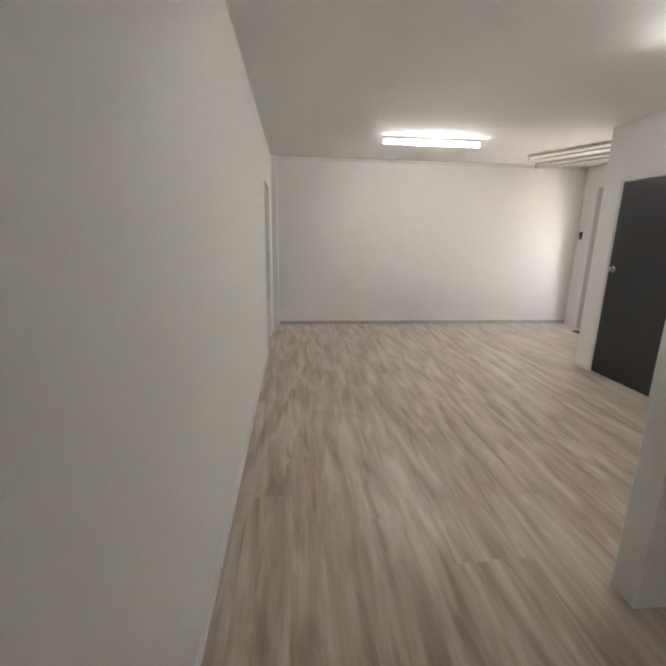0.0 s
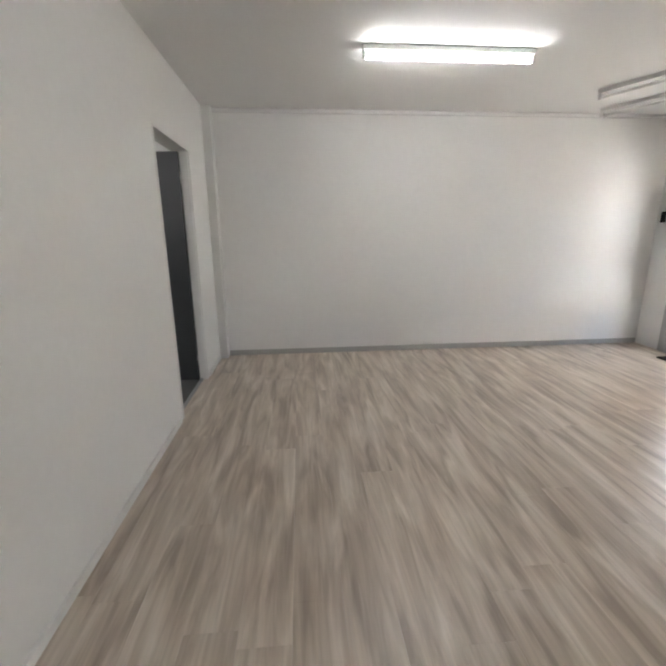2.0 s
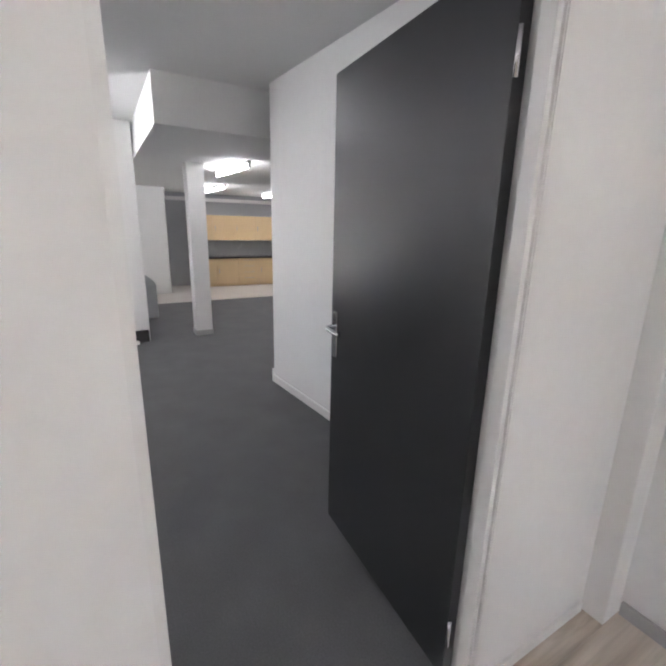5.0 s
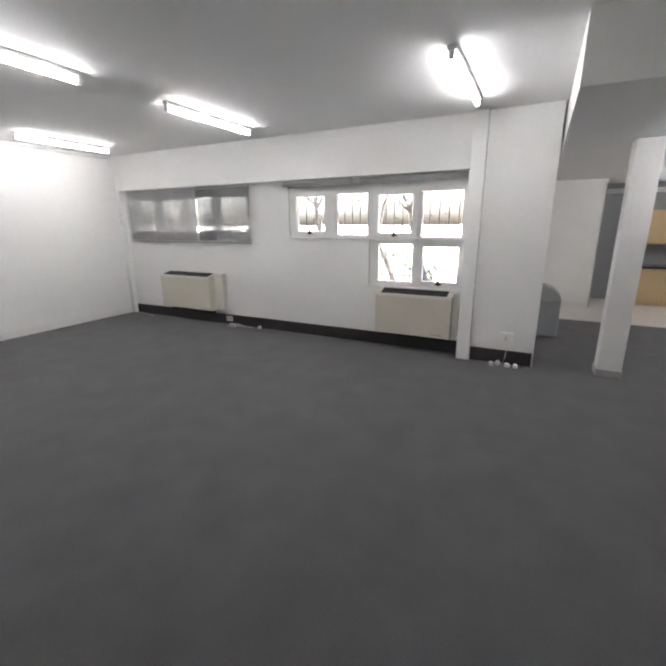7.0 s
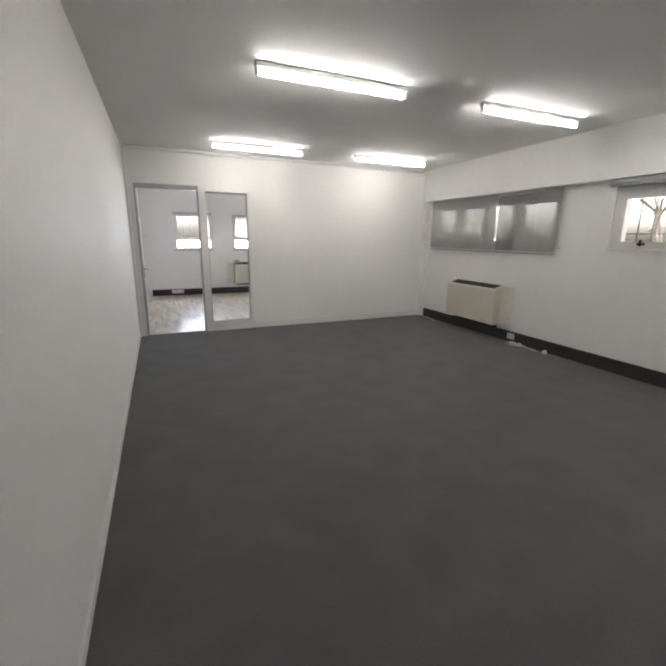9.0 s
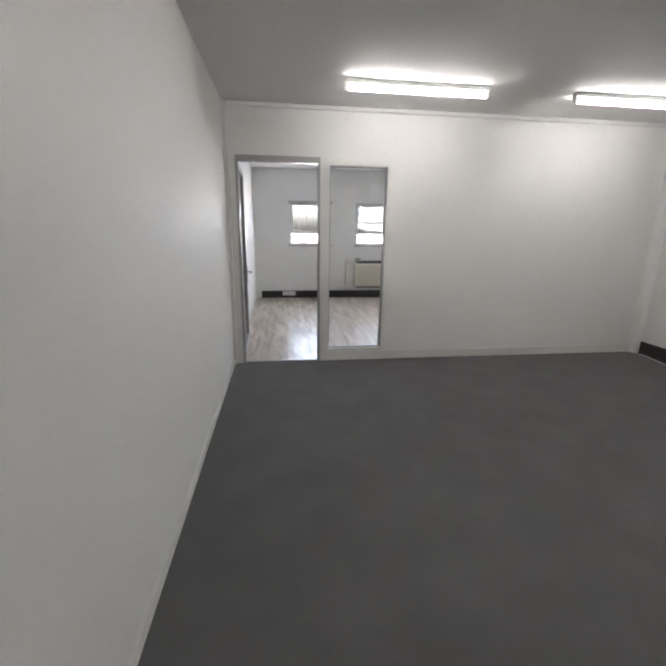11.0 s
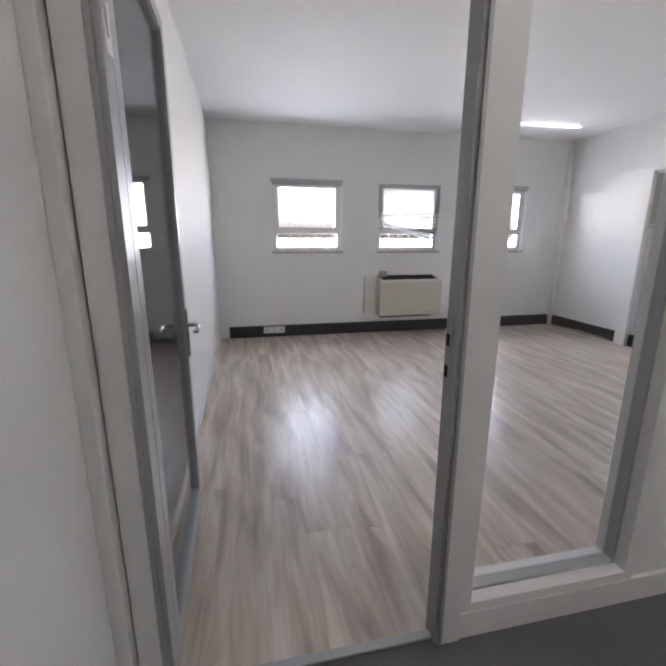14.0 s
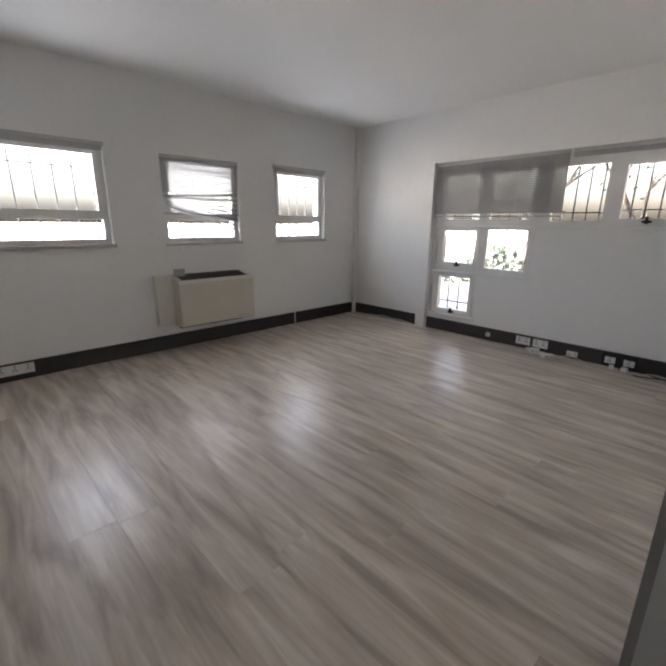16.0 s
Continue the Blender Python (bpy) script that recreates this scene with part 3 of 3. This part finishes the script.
def flush_door(width, height, mat, base, label, handle_mat, category="door", knob=False, thick=0.04):
    """A leaf hinged at its origin, running along +x; its thickness lies along y."""
    e = new("door")
    e.matrix_world = base
    boxes("leaf", [(0, width, -thick / 2, thick / 2, 0.008, height)], mat, e, bev=0.003)
    if knob:
        for s in (-1, 1):
            bm = bmesh.new()
            bmesh.ops.create_uvsphere(bm, u_segments=14, v_segments=8, radius=0.027, matrix=Matrix.Translation((width - 0.06, s * (thick / 2 + 0.035), 1.14)) @ Matrix.Diagonal((1, 0.75, 1, 1)))
            add_tube(bm, [(width - 0.06, s * thick / 2, 1.14), (width - 0.06, s * (thick / 2 + 0.03), 1.14)], 0.012, 10)
            add_tube(bm, [(width - 0.06, s * thick / 2, 1.14), (width - 0.06, s * (thick / 2 + 0.005), 1.14)], 0.032, 16)
            finish("knob", bm, handle_mat, e, True)
    else:
        for s in (-1, 1):
            lever_handle(e, handle_mat, width - 0.045, s * thick / 2, 1.02, s, -0.11)
    boxes("lock_edge", [(width, width + 0.002, -0.011, 0.011, 0.92, 1.12)], ALU, e, bev=0)
    for z in (0.2, 1.82):
        tubes("hinge", [[(-0.006, thick / 2 - 0.002, z - 0.05), (-0.006, thick / 2 - 0.002, z + 0.05)]], 0.006, handle_mat, e, 8)
    return tagged(e, label, category)


flush_door(0.87, 2.03, BLACKDOOR, pose(-0.055, -6.842, 0, 0, 0, -3.6), "black painted flush door standing wide open", CHROME)
flush_door(0.76, 2.0, BLACKDOOR, pose(-3.80, -4.372, 0, 0, 0, -90), "black painted flush door, shut", CHROME, knob=True)
def glass_door(width, height, base):
    """An aluminium-framed glass leaf hinged at its origin, running along +x."""
    e = new("glass_door")
    e.matrix_world = base
    panel("leaf_frame", "y", -0.02, 0.02, [(0, width, 0.01, height)], [(0.05, width - 0.05, 0.11, height - 0.05)], ALU, e)
    panel("gasket", "y", -0.012, 0.012, [(0.05, width - 0.05, 0.11, height - 0.05)], [(0.056, width - 0.056, 0.116, height - 0.056)], GREYPLASTIC, e)
    g = boxes("pane", [(0.052, width - 0.052, -0.003, 0.003, 0.112, height - 0.052)], GLASS, e, bev=0)
    g.visible_shadow = False
    for s in (-1, 1):
        lever_handle(e, CHROME, width - 0.028, s * 0.02, 0.90, s, -0.11)
    boxes("lock_edge", [(width, width + 0.002, -0.011, 0.011, 0.82, 1.02)], CHROME, e, bev=0)
    return tagged(e, "aluminium-framed glass office door standing wide open", "door")


glass_door(0.79, 2.06, pose(0.095, YP - 0.005, 0, 0, 0, 91.0))
boxes("strike_plate", [(0.9025, 0.9048, 0.014, 0.048, 0.865, 1.085)], ALU, bev=0)
bpy.data.objects["strike_plate"].parent = bpy.data.objects["door_frame_2"]
each_box("latch_slot", [(0.9005, 0.9024, 0.026, 0.042, z, z + 0.034) for z in (0.895, 0.985)], DARK, bpy.data.objects["door_frame_2"], bev=0)

for hz in (1.62, 1.80):
    panel("hinge_plate", "x", 0.1252, 0.1285, [(0.002, 0.040, hz, hz + 0.095)], [(0.012, 0.030, hz + 0.03, hz + 0.082)], PLASTIC, bpy.data.objects["door_frame_2"])


def outside_door(base):
    """Glazed outer door with a solid rail, ajar behind bars."""
    e = new("glazed_door")
    e.matrix_world = base
    holes = [(0.14, 0.68, 0.32, 0.78), (0.14, 0.68, 1.02, 1.42), (0.14, 0.68, 1.48, 1.92)]
    panel("leaf", "y", -0.022, 0.022, [(0, 0.81, 0.01, 2.06)], holes, TRIM, e)
    for a, b, c, dd in holes:
        g = boxes("pane", [(a - 0.004, b + 0.004, -0.003, 0.003, c - 0.004, dd + 0.004)], GLASS, e, bev=0)
        g.visible_shadow = False
    boxes("kick_plate", [(0.03, 0.78, -0.026, -0.022, 0.05, 0.17)], ALU, e, bev=0.001)
    boxes("lock_rail", [(0.03, 0.78, -0.027, -0.0225, 0.83, 0.96)], GREYTRIM, e, bev=0.001)
    return tagged(e, "white glazed outside door with a grey lock rail", "door")


outside_door(pose(-5.30, -7.12, 0, 0, 0, 91))
tagged(boxes("light_switch", [(-5.188, -5.172, -7.56, -7.50, 1.44, 1.56)], DARK, bev=0.005), "dark switch box on the white wall", "switch")
tagged(boxes("doormat", [(-5.24, -4.9, -7.0, -6.35, 0.003, 0.018)], DARK, bev=0.004), "dark mat in the outside doorway", "doormat")


# ---- fan convectors ----
def convector(length, height, depth, base, label, flap=False, side=0.16, side_at=1):
    """A wall-hung unit; length along x, back on y = 0, front towards -y."""
    e = new("fan_convector")
    e.matrix_world = base
    rise = 0.05
    bm = bmesh.new()
    prof = [(-depth, 0.012), (-depth + 0.012, 0.0), (0.0, 0.0), (0.0, height + rise), (-0.02, height + rise), (-depth + 0.004, height), (-depth, height - 0.004)]
    ends = [[bm.verts.new((x, y, z)) for y, z in prof] for x in (-length / 2, length / 2)]
    bm.faces.new(ends[0])
    bm.faces.new(ends[1][::-1])
    for k in range(len(prof)):
        bm.faces.new((ends[0][k], ends[0][(k + 1) % len(prof)], ends[1][(k + 1) % len(prof)], ends[1][k]))
    finish("casing", bm, CREAM, e)
    boxes("front_lip", [(-length / 2 - 0.002, length / 2 + 0.002, -depth - 0.005, -depth + 0.022, height - 0.022, height + 0.012)], CREAMLIGHT, e, bev=0.004)
    slope = math.degrees(math.atan2(rise, depth - 0.024))
    top = pose(0, -depth + 0.004, height, slope, 0, 0)
    run = (depth - 0.024) / math.cos(radians(slope))
    bm = bmesh.new()
    add_box(bm, -length / 2 + 0.05, length / 2 - 0.06, 0.022, run - 0.012, 0.001, 0.004, m=top)
    finish("grille", bm, DARK, e)
    for i in range(24):
        x = -length / 2 + 0.055 + i * (length - 0.12) / 24
        bm = bmesh.new()
        add_box(bm, x, x + 0.006, 0.024, run - 0.014, 0.0042, 0.009, m=top)
        finish("grille_bar", bm, GRILLEBAR, e)
    s = side_at
    boxes("end_box", [(s * length / 2, s * (length / 2 + side), -0.085, 0, 0.01, height + 0.05)], CREAMLIGHT, e, bev=0.006)
    boxes("maker_plate", [(length / 2 - 0.22, length / 2 - 0.08, -depth - 0.002, -depth, 0.035, 0.043)], GREYPLASTIC, e, bev=0)
    if flap:
        boxes("grille_flap", [(-length / 2 + 0.02, -length / 2 + 0.14, -0.10, -0.09, height + 0.03, height + 0.115)], GREYPLASTIC, e, bev=0.003)
    boxes("rear_duct", [(-length / 2 + 0.06, length / 2 - 0.06, -0.08, -0.03, -0.05, 0.0)], DARK, e, bev=0.004)
    return tagged(e, label, "heater", "wall convectors")


convector(1.03, 0.51, 0.20, pose(XE, -1.475, 0.215, 0, 0, -90), "cream wall-hung fan convector under the blind")
convector(0.90, 0.48, 0.21, pose(XE, -5.12, 0.205, 0, 0, -90), "cream wall-hung fan convector under the window", side=0.06)
convector(0.86, 0.465, 0.25, pose(2.48, YN, 0.262), "cream wall-hung fan convector with a lifted grille flap", flap=True, side=0.16, side_at=-1)


# ---- south end of the carpet room ----
col = new("column")
boxes("shaft", [(4.72, 4.93, -7.24, -7.03, 0, 2.20)], WALL, col, bev=0.006)
boxes("base", [(4.71, 4.94, -7.25, -7.02, 0, 0.07)], GREYTRIM, col, bev=0.004)
structure(col, "square white painted column with a grey foot", "column")

bn = new("litter_bin")
bm = bmesh.new()
add_box(bm, 6.08, 6.50, -6.72, -6.43, 0.0, 0.52, bev=0.03)
finish("body", bm, GREYPLASTIC, bn)
bm = bmesh.new()
prof = [(-0.21, 0.52), (-0.21, 0.70), (-0.10, 0.70), (0.05, 0.66), (0.16, 0.59), (0.21, 0.52)]
fr = [bm.verts.new((6.29, -6.575 - u * 0.69, z)) for u, z in prof]
bk = [bm.verts.new((6.02, -6.575 - u * 0.69, z)) for u, z in prof]
bm.faces.new(fr)
bm.faces.new(bk[::-1])
for k in range(len(prof)):
    bm.faces.new((fr[k], fr[(k + 1) % 6], bk[(k + 1) % 6], bk[k]))
finish("lid", bm, GREYPLASTIC, bn)
tagged(bn, "grey plastic litter bin with a sloping lid", "bin")

wp = structure(boxes("trim_white_panel", [(8.535, 8.549, -7.28, -6.50, 0.02, 0.10)], TRIM, bev=0.003), "low white skirting on the wall end", "trim")
structure(boxes("trim_dark_edge", [(8.53, 8.55, -7.30, -7.285, 0.02, 2.15)], GREYTRIM, bev=0.003), "grey upright edge strip", "trim")


def cabinet(name, y0, y1, z0, z1, x0, x1, doors, drawers, label):
    e = new(name)
    boxes("carcass", [(x0 + 0.02, x1, y0, y1, z0, z1)], MAPLE, e, bev=0.002)
    w = (y1 - y0) / doors
    for i in range(doors):
        a, b = y0 + i * w + 0.002, y0 + (i + 1) * w - 0.002
        if i in drawers:
            h = (z1 - z0) / 4
            for k in range(4):
                boxes("drawer", [(x0, x0 + 0.0195, a, b, z0 + k * h + 0.002, z0 + (k + 1) * h - 0.002)], MAPLE, e, bev=0.002)
                boxes("handle", [(x0 - 0.025, x0, a + w * 0.25, b - w * 0.25, z0 + k * h + h * 0.7, z0 + k * h + h * 0.75)], ALU, e, bev=0.002)
        else:
            boxes("door", [(x0, x0 + 0.0195, a, b, z0 + 0.002, z1 - 0.002)], MAPLE, e, bev=0.002)
            boxes("handle", [(x0 - 0.022, x0, b - 0.06, b - 0.05, (z0 + z1) / 2 - 0.05, (z0 + z1) / 2 + 0.05)], ALU, e, bev=0.002)
    return tagged(e, label, "kitchen cabinet")


cabinet("wall_cabinet", -11.1, -7.9, 1.11, 1.70, 9.33, 9.68, 6, (), "pale maple wall cabinets with plain doors")
base = cabinet("base_cabinet", -11.1, -7.9, 0.09, 0.685, 9.13, 9.68, 6, (3,), "pale maple base cabinets with a bank of drawers")
boxes("worktop", [(9.10, 9.68, -11.12, -7.88, 0.685, 0.725)], COUNTER, base, bev=0.004)
boxes("plinth", [(9.19, 9.6, -11.1, -7.9, 0.006, 0.09)], MAPLE, base, bev=0.002)
structure(boxes("trim_splashback", [(9.668, 9.68, -11.1, -7.9, 0.727, 1.108)], GLAZEDTILE, bev=0.002), "grey glazed splashback", "splashback")
structure(boxes("trim_kitchen_cornice", [(9.59, 9.68, -11.2, -6.42, 2.02, 2.10)], TRIM, bev=0.01), "white moulded cornice", "trim")


# ---- sockets, plugs and cables ----
def socket_plate(base, w=0.145, h=0.085, holes=2, label="white double socket on the dark trunking", name="socket", deep=0.0):
    """Plate on the xz plane, facing -y."""
    e = new(name)
    e.matrix_world = base
    boxes("plate", [(-w / 2, w / 2, -0.011, 0, -h / 2, h / 2)], PLASTIC, e, bev=0.003)
    if deep:
        boxes("box", [(-w / 2 + 0.003, w / 2 - 0.003, 0.0005, deep, -h / 2 + 0.003, h / 2 - 0.003)], PLASTIC, e, bev=0.002)
    for k in range(holes):
        cx = (k + 0.5) / holes * w - w / 2
        each_box("outlet", [(cx - 0.016 + dx, cx - 0.008 + dx, -0.0125, -0.011, -0.012 + dz, -0.002 + dz) for dx, dz in ((0, 0), (0.022, 0), (0.011, 0.014))], DARK, e, bev=0)
        boxes("rocker", [(cx - 0.006, cx + 0.01, -0.014, -0.011, 0.022, 0.034)], GREYPLASTIC, e, bev=0.001)
    return tagged(e, label, "socket", "wall sockets")


socket_plate(pose(4.68, -6.17, 0.29, 0, 0, -90), 0.14, 0.13, 1, "white socket box on the wall pier", deep=0.04)
socket_plate(pose(XE - 0.022, -2.19, 0.085, 0, 0, -90), 0.12, 0.08)
for y, w in ((1.65, 0.15), (1.47, 0.15)):
    socket_plate(pose(XE - 0.022, y, 0.085, 0, 0, -90), w)
socket_plate(pose(XE - 0.022, 2.05, 0.07, 0, 0, -90), 0.05, 0.045, 1)
socket_plate(pose(XE - 0.022, 1.16, 0.05, 0, 0, -90), 0.1, 0.05)
socket_plate(pose(0.688, YN - 0.022, 0.095), 0.27, 0.085, 3, "white triple socket on the dark trunking")


def plug(base, label="loose white plug lying on the floor"):
    e = new("plug")
    e.matrix_world = base
    bm = bmesh.new()
    add_box(bm, -0.026, 0.026, -0.02, 0.02, 0, 0.042, bev=0.011)
    finish("body", bm, PLASTIC, e)
    each_tube("pin", [[(dx, 0.018, 0.02), (dx, 0.042, 0.02)] for dx in (-0.012, 0.012)], 0.003, CHROME, e, 6)
    return tagged(e, label, "plug", "loose plugs")


for x, y, r in ((4.58, -6.05, 20), (4.64, -6.11, -30), (4.60, -6.21, 60), (4.60, -6.29, 10), (4.76, -2.42, 40), (4.78, -2.80, 0), (4.74, -2.30, 80)):
    plug(pose(x, y, 0.001, 0, 0, r))
for x, y, r in ((4.75, 1.56, 30), (4.70, 1.40, -20), (4.76, 0.80, 15), (4.77, 0.70, 70)):
    plug(pose(x, y, 0.001, 0, 0, r))


def adaptor(base, w, h, d, label):
    """A boxy plug-in adaptor with a socket face, lying on the floor."""
    e = new("adaptor")
    e.matrix_world = base
    bm = bmesh.new()
    add_box(bm, -w / 2, w / 2, -d / 2, d / 2, 0, h, bev=0.008)
    finish("body", bm, PLASTIC, e)
    each_box("outlet", [(dx - 0.005, dx + 0.005, -d / 2 - 0.0012, -d / 2, h * 0.45, h * 0.7) for dx in (-w / 5, w / 5)], DARK, e, bev=0)
    return tagged(e, label, "adaptor", "loose adaptors")


adaptor(pose(4.72, 1.48, 0.001, 0, 0, -70), 0.09, 0.06, 0.05, "white plug-in adaptor lying by the trunking")
adaptor(pose(4.66, 1.33, 0.001, 0, 0, -40), 0.11, 0.045, 0.06, "white plug-in adaptor lying by the trunking")
adaptor(pose(4.71, -2.36, 0.001, 0, 0, -60), 0.08, 0.05, 0.05, "white plug-in adaptor lying by the trunking")
for y in (0.83, 0.68):
    socket_plate(pose(XE - 0.051, y, 0.075, 0, 0, -90), 0.085, 0.06, 1)
tagged(boxes("trunking_box", [(XE - 0.05, XE - 0.0225, 0.62, 0.90, 0.015, 0.14)], DARK, bev=0.006), "black outlet box fixed on the dark trunking", "outlet box")


def cable(points, mat, r, label):
    pts = [Vector(p) for p in points]
    out = []
    for i in range(len(pts) - 1):
        a, b, c, d2 = pts[max(i - 1, 0)], pts[i], pts[i + 1], pts[min(i + 2, len(pts) - 1)]
        for k in range(6):
            t = k / 6
            out.append(0.5 * ((2 * b) + (c - a) * t + (2 * a - 5 * b + 4 * c - d2) * t * t + (3 * b - a - 3 * c + d2) * t ** 3))
    ob = tubes("cable", [out + [pts[-1]]], r, mat)
    return tagged(ob, label, "cable", "loose cables")


rnd = random.Random(4)
for y0, y1, x, mat in ((-2.2, -2.6, 4.78, CABLE), (-2.3, -2.7, 4.75, CABLE), (-0.2, -0.75, 4.79, BLACKCABLE), (-0.15, -0.6, 4.76, CABLE), (1.35, 0.95, 4.78, CABLE), (0.75, 0.2, 4.79, BLACKCABLE), (0.7, 0.15, 4.77, CABLE), (0.6, 0.18, 4.75, CABLE), (1.6, 1.2, 4.74, CABLE), (1.55, 1.25, 4.70, CABLE), (0.62, 0.2, 4.72, BLACKCABLE), (-2.25, -2.55, 4.72, CABLE), (3.95, 3.1, 4.82, CABLE), (3.9, 3.12, 4.80, CABLE)):
    pts = [(x + rnd.uniform(-0.03, 0.03), y0 + (y1 - y0) * k / 5, 0.006 + abs(rnd.gauss(0, 0.012)) * (0 < k < 5)) for k in range(6)]
    cable(pts, mat, 0.005, "loose flex lying along the skirting")
cable([(4.66, -6.38, 0.11), (4.665, -6.39, 0.06), (4.66, -6.37, 0.012), (4.62, -6.33, 0.008)], BLACKCABLE, 0.006, "black flex coming out of the trunking")
cable([(4.69, -6.17, 0.235), (4.685, -6.18, 0.15), (4.67, -6.17, 0.05), (4.65, -6.14, 0.008), (4.645, -6.12, 0.02)], CABLE, 0.004, "white flex hanging from the socket box")
cable([(2.18, YN - 0.024, 1.08), (2.18, YN - 0.03, 1.04), (2.185, YN - 0.03, 1.0)], CABLE, 0.002, "short pull cord below the broken blind")


# ---- outside ----
structure(boxes("ground", [(-400, 400, -400, 400, -0.6, -0.3)], GROUND, bev=0), "dry pale garden ground", "ground")
structure(boxes("boundary_wall", [(15.0, 15.2, -14, 18, -0.3, 0.75), (-6, 15.2, 13, 13.2, -0.3, 0.75)], RENDERWALL, bev=0.01), "pale rendered garden wall", "wall")
# wall and overhead slab added by the outside door to hold back the sky
structure(boxes("wall_sky_block", [(-8.2, -8.0, -9, -4, -0.3, 1.75)], RENDERWALL, bev=0), "pale rendered wall added outside to cut sky light", "wall")
structure(boxes("ceiling_sky_block", [(-7.6, -5.72, -9, -4, 2.6, 2.75)], CEIL, bev=0), "plain unseen slab added outside to cut sky light", "ceiling")
structure(boxes("pavement_porch", [(-8.0, -5.4, -9, -4, -0.3, -0.02)], PAVE, bev=0.01), "concrete porch paving", "pavement")


def tree(x, y, seed, height=5.5, lean=0.0):
    r = random.Random(seed)
    e = new("tree")
    e.location = (x, y, -0.3)
    bm, tips = bmesh.new(), []

    def limb(p, d, length, rad, depth):
        pts, q = [p], p
        for k in range(4):
            d = (d + Vector((r.gauss(0, 0.13), r.gauss(0, 0.13), r.gauss(0.03, 0.06)))).normalized()
            q = q + d * length / 4
            pts.append(q)
        add_tube(bm, pts, [rad * (1 - 0.13 * k) for k in range(5)], 7)
        if depth == 0:
            tips.append(q)
            return
        for k in range(r.choice((2, 3))):
            a = r.uniform(0, 6.28)
            limb(q, (d + Vector((math.cos(a), math.sin(a), 0.1)) * r.uniform(0.5, 0.9)).normalized(), length * r.uniform(0.6, 0.8), rad * 0.52, depth - 1)
        tips.append(q)
    limb(Vector((0, 0, -0.05)), Vector((lean, 0.1 * lean, 1)).normalized(), height * 0.30, 0.11, 4)
    finish("trunk", bm, BARK, e, True)
    bm = bmesh.new()
    for t in tips:
        for k in range(9):
            c = t + Vector((r.gauss(0, 0.3), r.gauss(0, 0.3), r.gauss(0, 0.22)))
            a, b = Vector((r.gauss(0, 1), r.gauss(0, 1), r.gauss(0, 1))).normalized(), Vector((r.gauss(0, 1), r.gauss(0, 1), r.gauss(0, 1))).normalized()
            s = r.uniform(0.03, 0.07)
            v = [bm.verts.new(c + s * w) for w in (a, b * 0.5, -a, -b * 0.5)]
            bm.faces.new(v)
    finish("crown", bm, LEAF, e)
    return tagged(e, "bare-limbed garden tree with sparse leaves", "tree", "garden trees")


for k, (x, y, h) in enumerate(((9.2, -1.6, 5.0), (10.5, -3.0, 5.6), (8.8, -4.4, 4.6), (9.6, 1.6, 5.2), (8.7, 3.2, 5.0), (11.5, 5.2, 6.0), (12.5, -6.0, 6.0))):
    tree(x, y, 11 + k, h, 0.15 * (-1) ** k)
bm = bmesh.new()
r = random.Random(5)
for k in range(5200):
    x, y = r.uniform(10.6, 12.0), r.uniform(-9, 9)
    h = 0.75 + 0.25 * math.sin(y * 1.7) + 0.15 * math.sin(y * 4.1)
    c = Vector((x, y, -0.3 + h * r.random() ** 0.6))
    a, b = (Vector((r.gauss(0, 1), r.gauss(0, 1), r.gauss(0, 1))).normalized() for _ in range(2))
    s = r.uniform(0.05, 0.12)
    bm.faces.new([bm.verts.new(c + s * w) for w in (a, b * 0.6, -a, -b * 0.6)])
tagged(finish("shrubs", bm, LEAF), "low loose green shrubs along the garden", "shrubs", kind="stuff")


# ---- laminate boards ----
def board_mesh(w, l):
    bm = bmesh.new()
    add_box(bm, -w / 2 + 0.0002, w / 2 - 0.0002, -l / 2 + 0.0002, l / 2 - 0.0002, -0.008, 0.0)
    top = [e for e in bm.edges if all(v.co.z > -0.001 for v in e.verts)]
    bmesh.ops.bevel(bm, geom=top, offset=0.0005, segments=1, affect='EDGES')
    me = bpy.data.meshes.new("board")
    bm.to_mesh(me)
    bm.free()
    me.materials.append(LAMINATE)
    return me


def lay_boards(parent, x0, x1, y0, y1, w=0.192, l=1.285, seed=1):
    r = random.Random(seed)
    meshes = {}
    n = math.ceil((x1 - x0) / w)
    for i in range(n):
        a, b = x0 + i * w, min(x0 + (i + 1) * w, x1)
        y = y0 - r.uniform(0.1, l - 0.1)
        while y < y1 - 0.005:
            c, d2 = max(y, y0), min(y + l, y1)
            y += l
            if d2 - c < 0.02:
                continue
            key = (round(b - a, 3), round(d2 - c, 3))
            if key not in meshes:
                meshes[key] = board_mesh(*key)
            o = new("board", meshes[key])
            o.location = ((a + b) / 2, (c + d2) / 2, 0.0)
            o.parent = parent


lay_boards(fa, -5.40, -0.078, YA, 1.0, seed=2)
lay_boards(fc, 0.0, 4.93, 0.036, YN, seed=3)
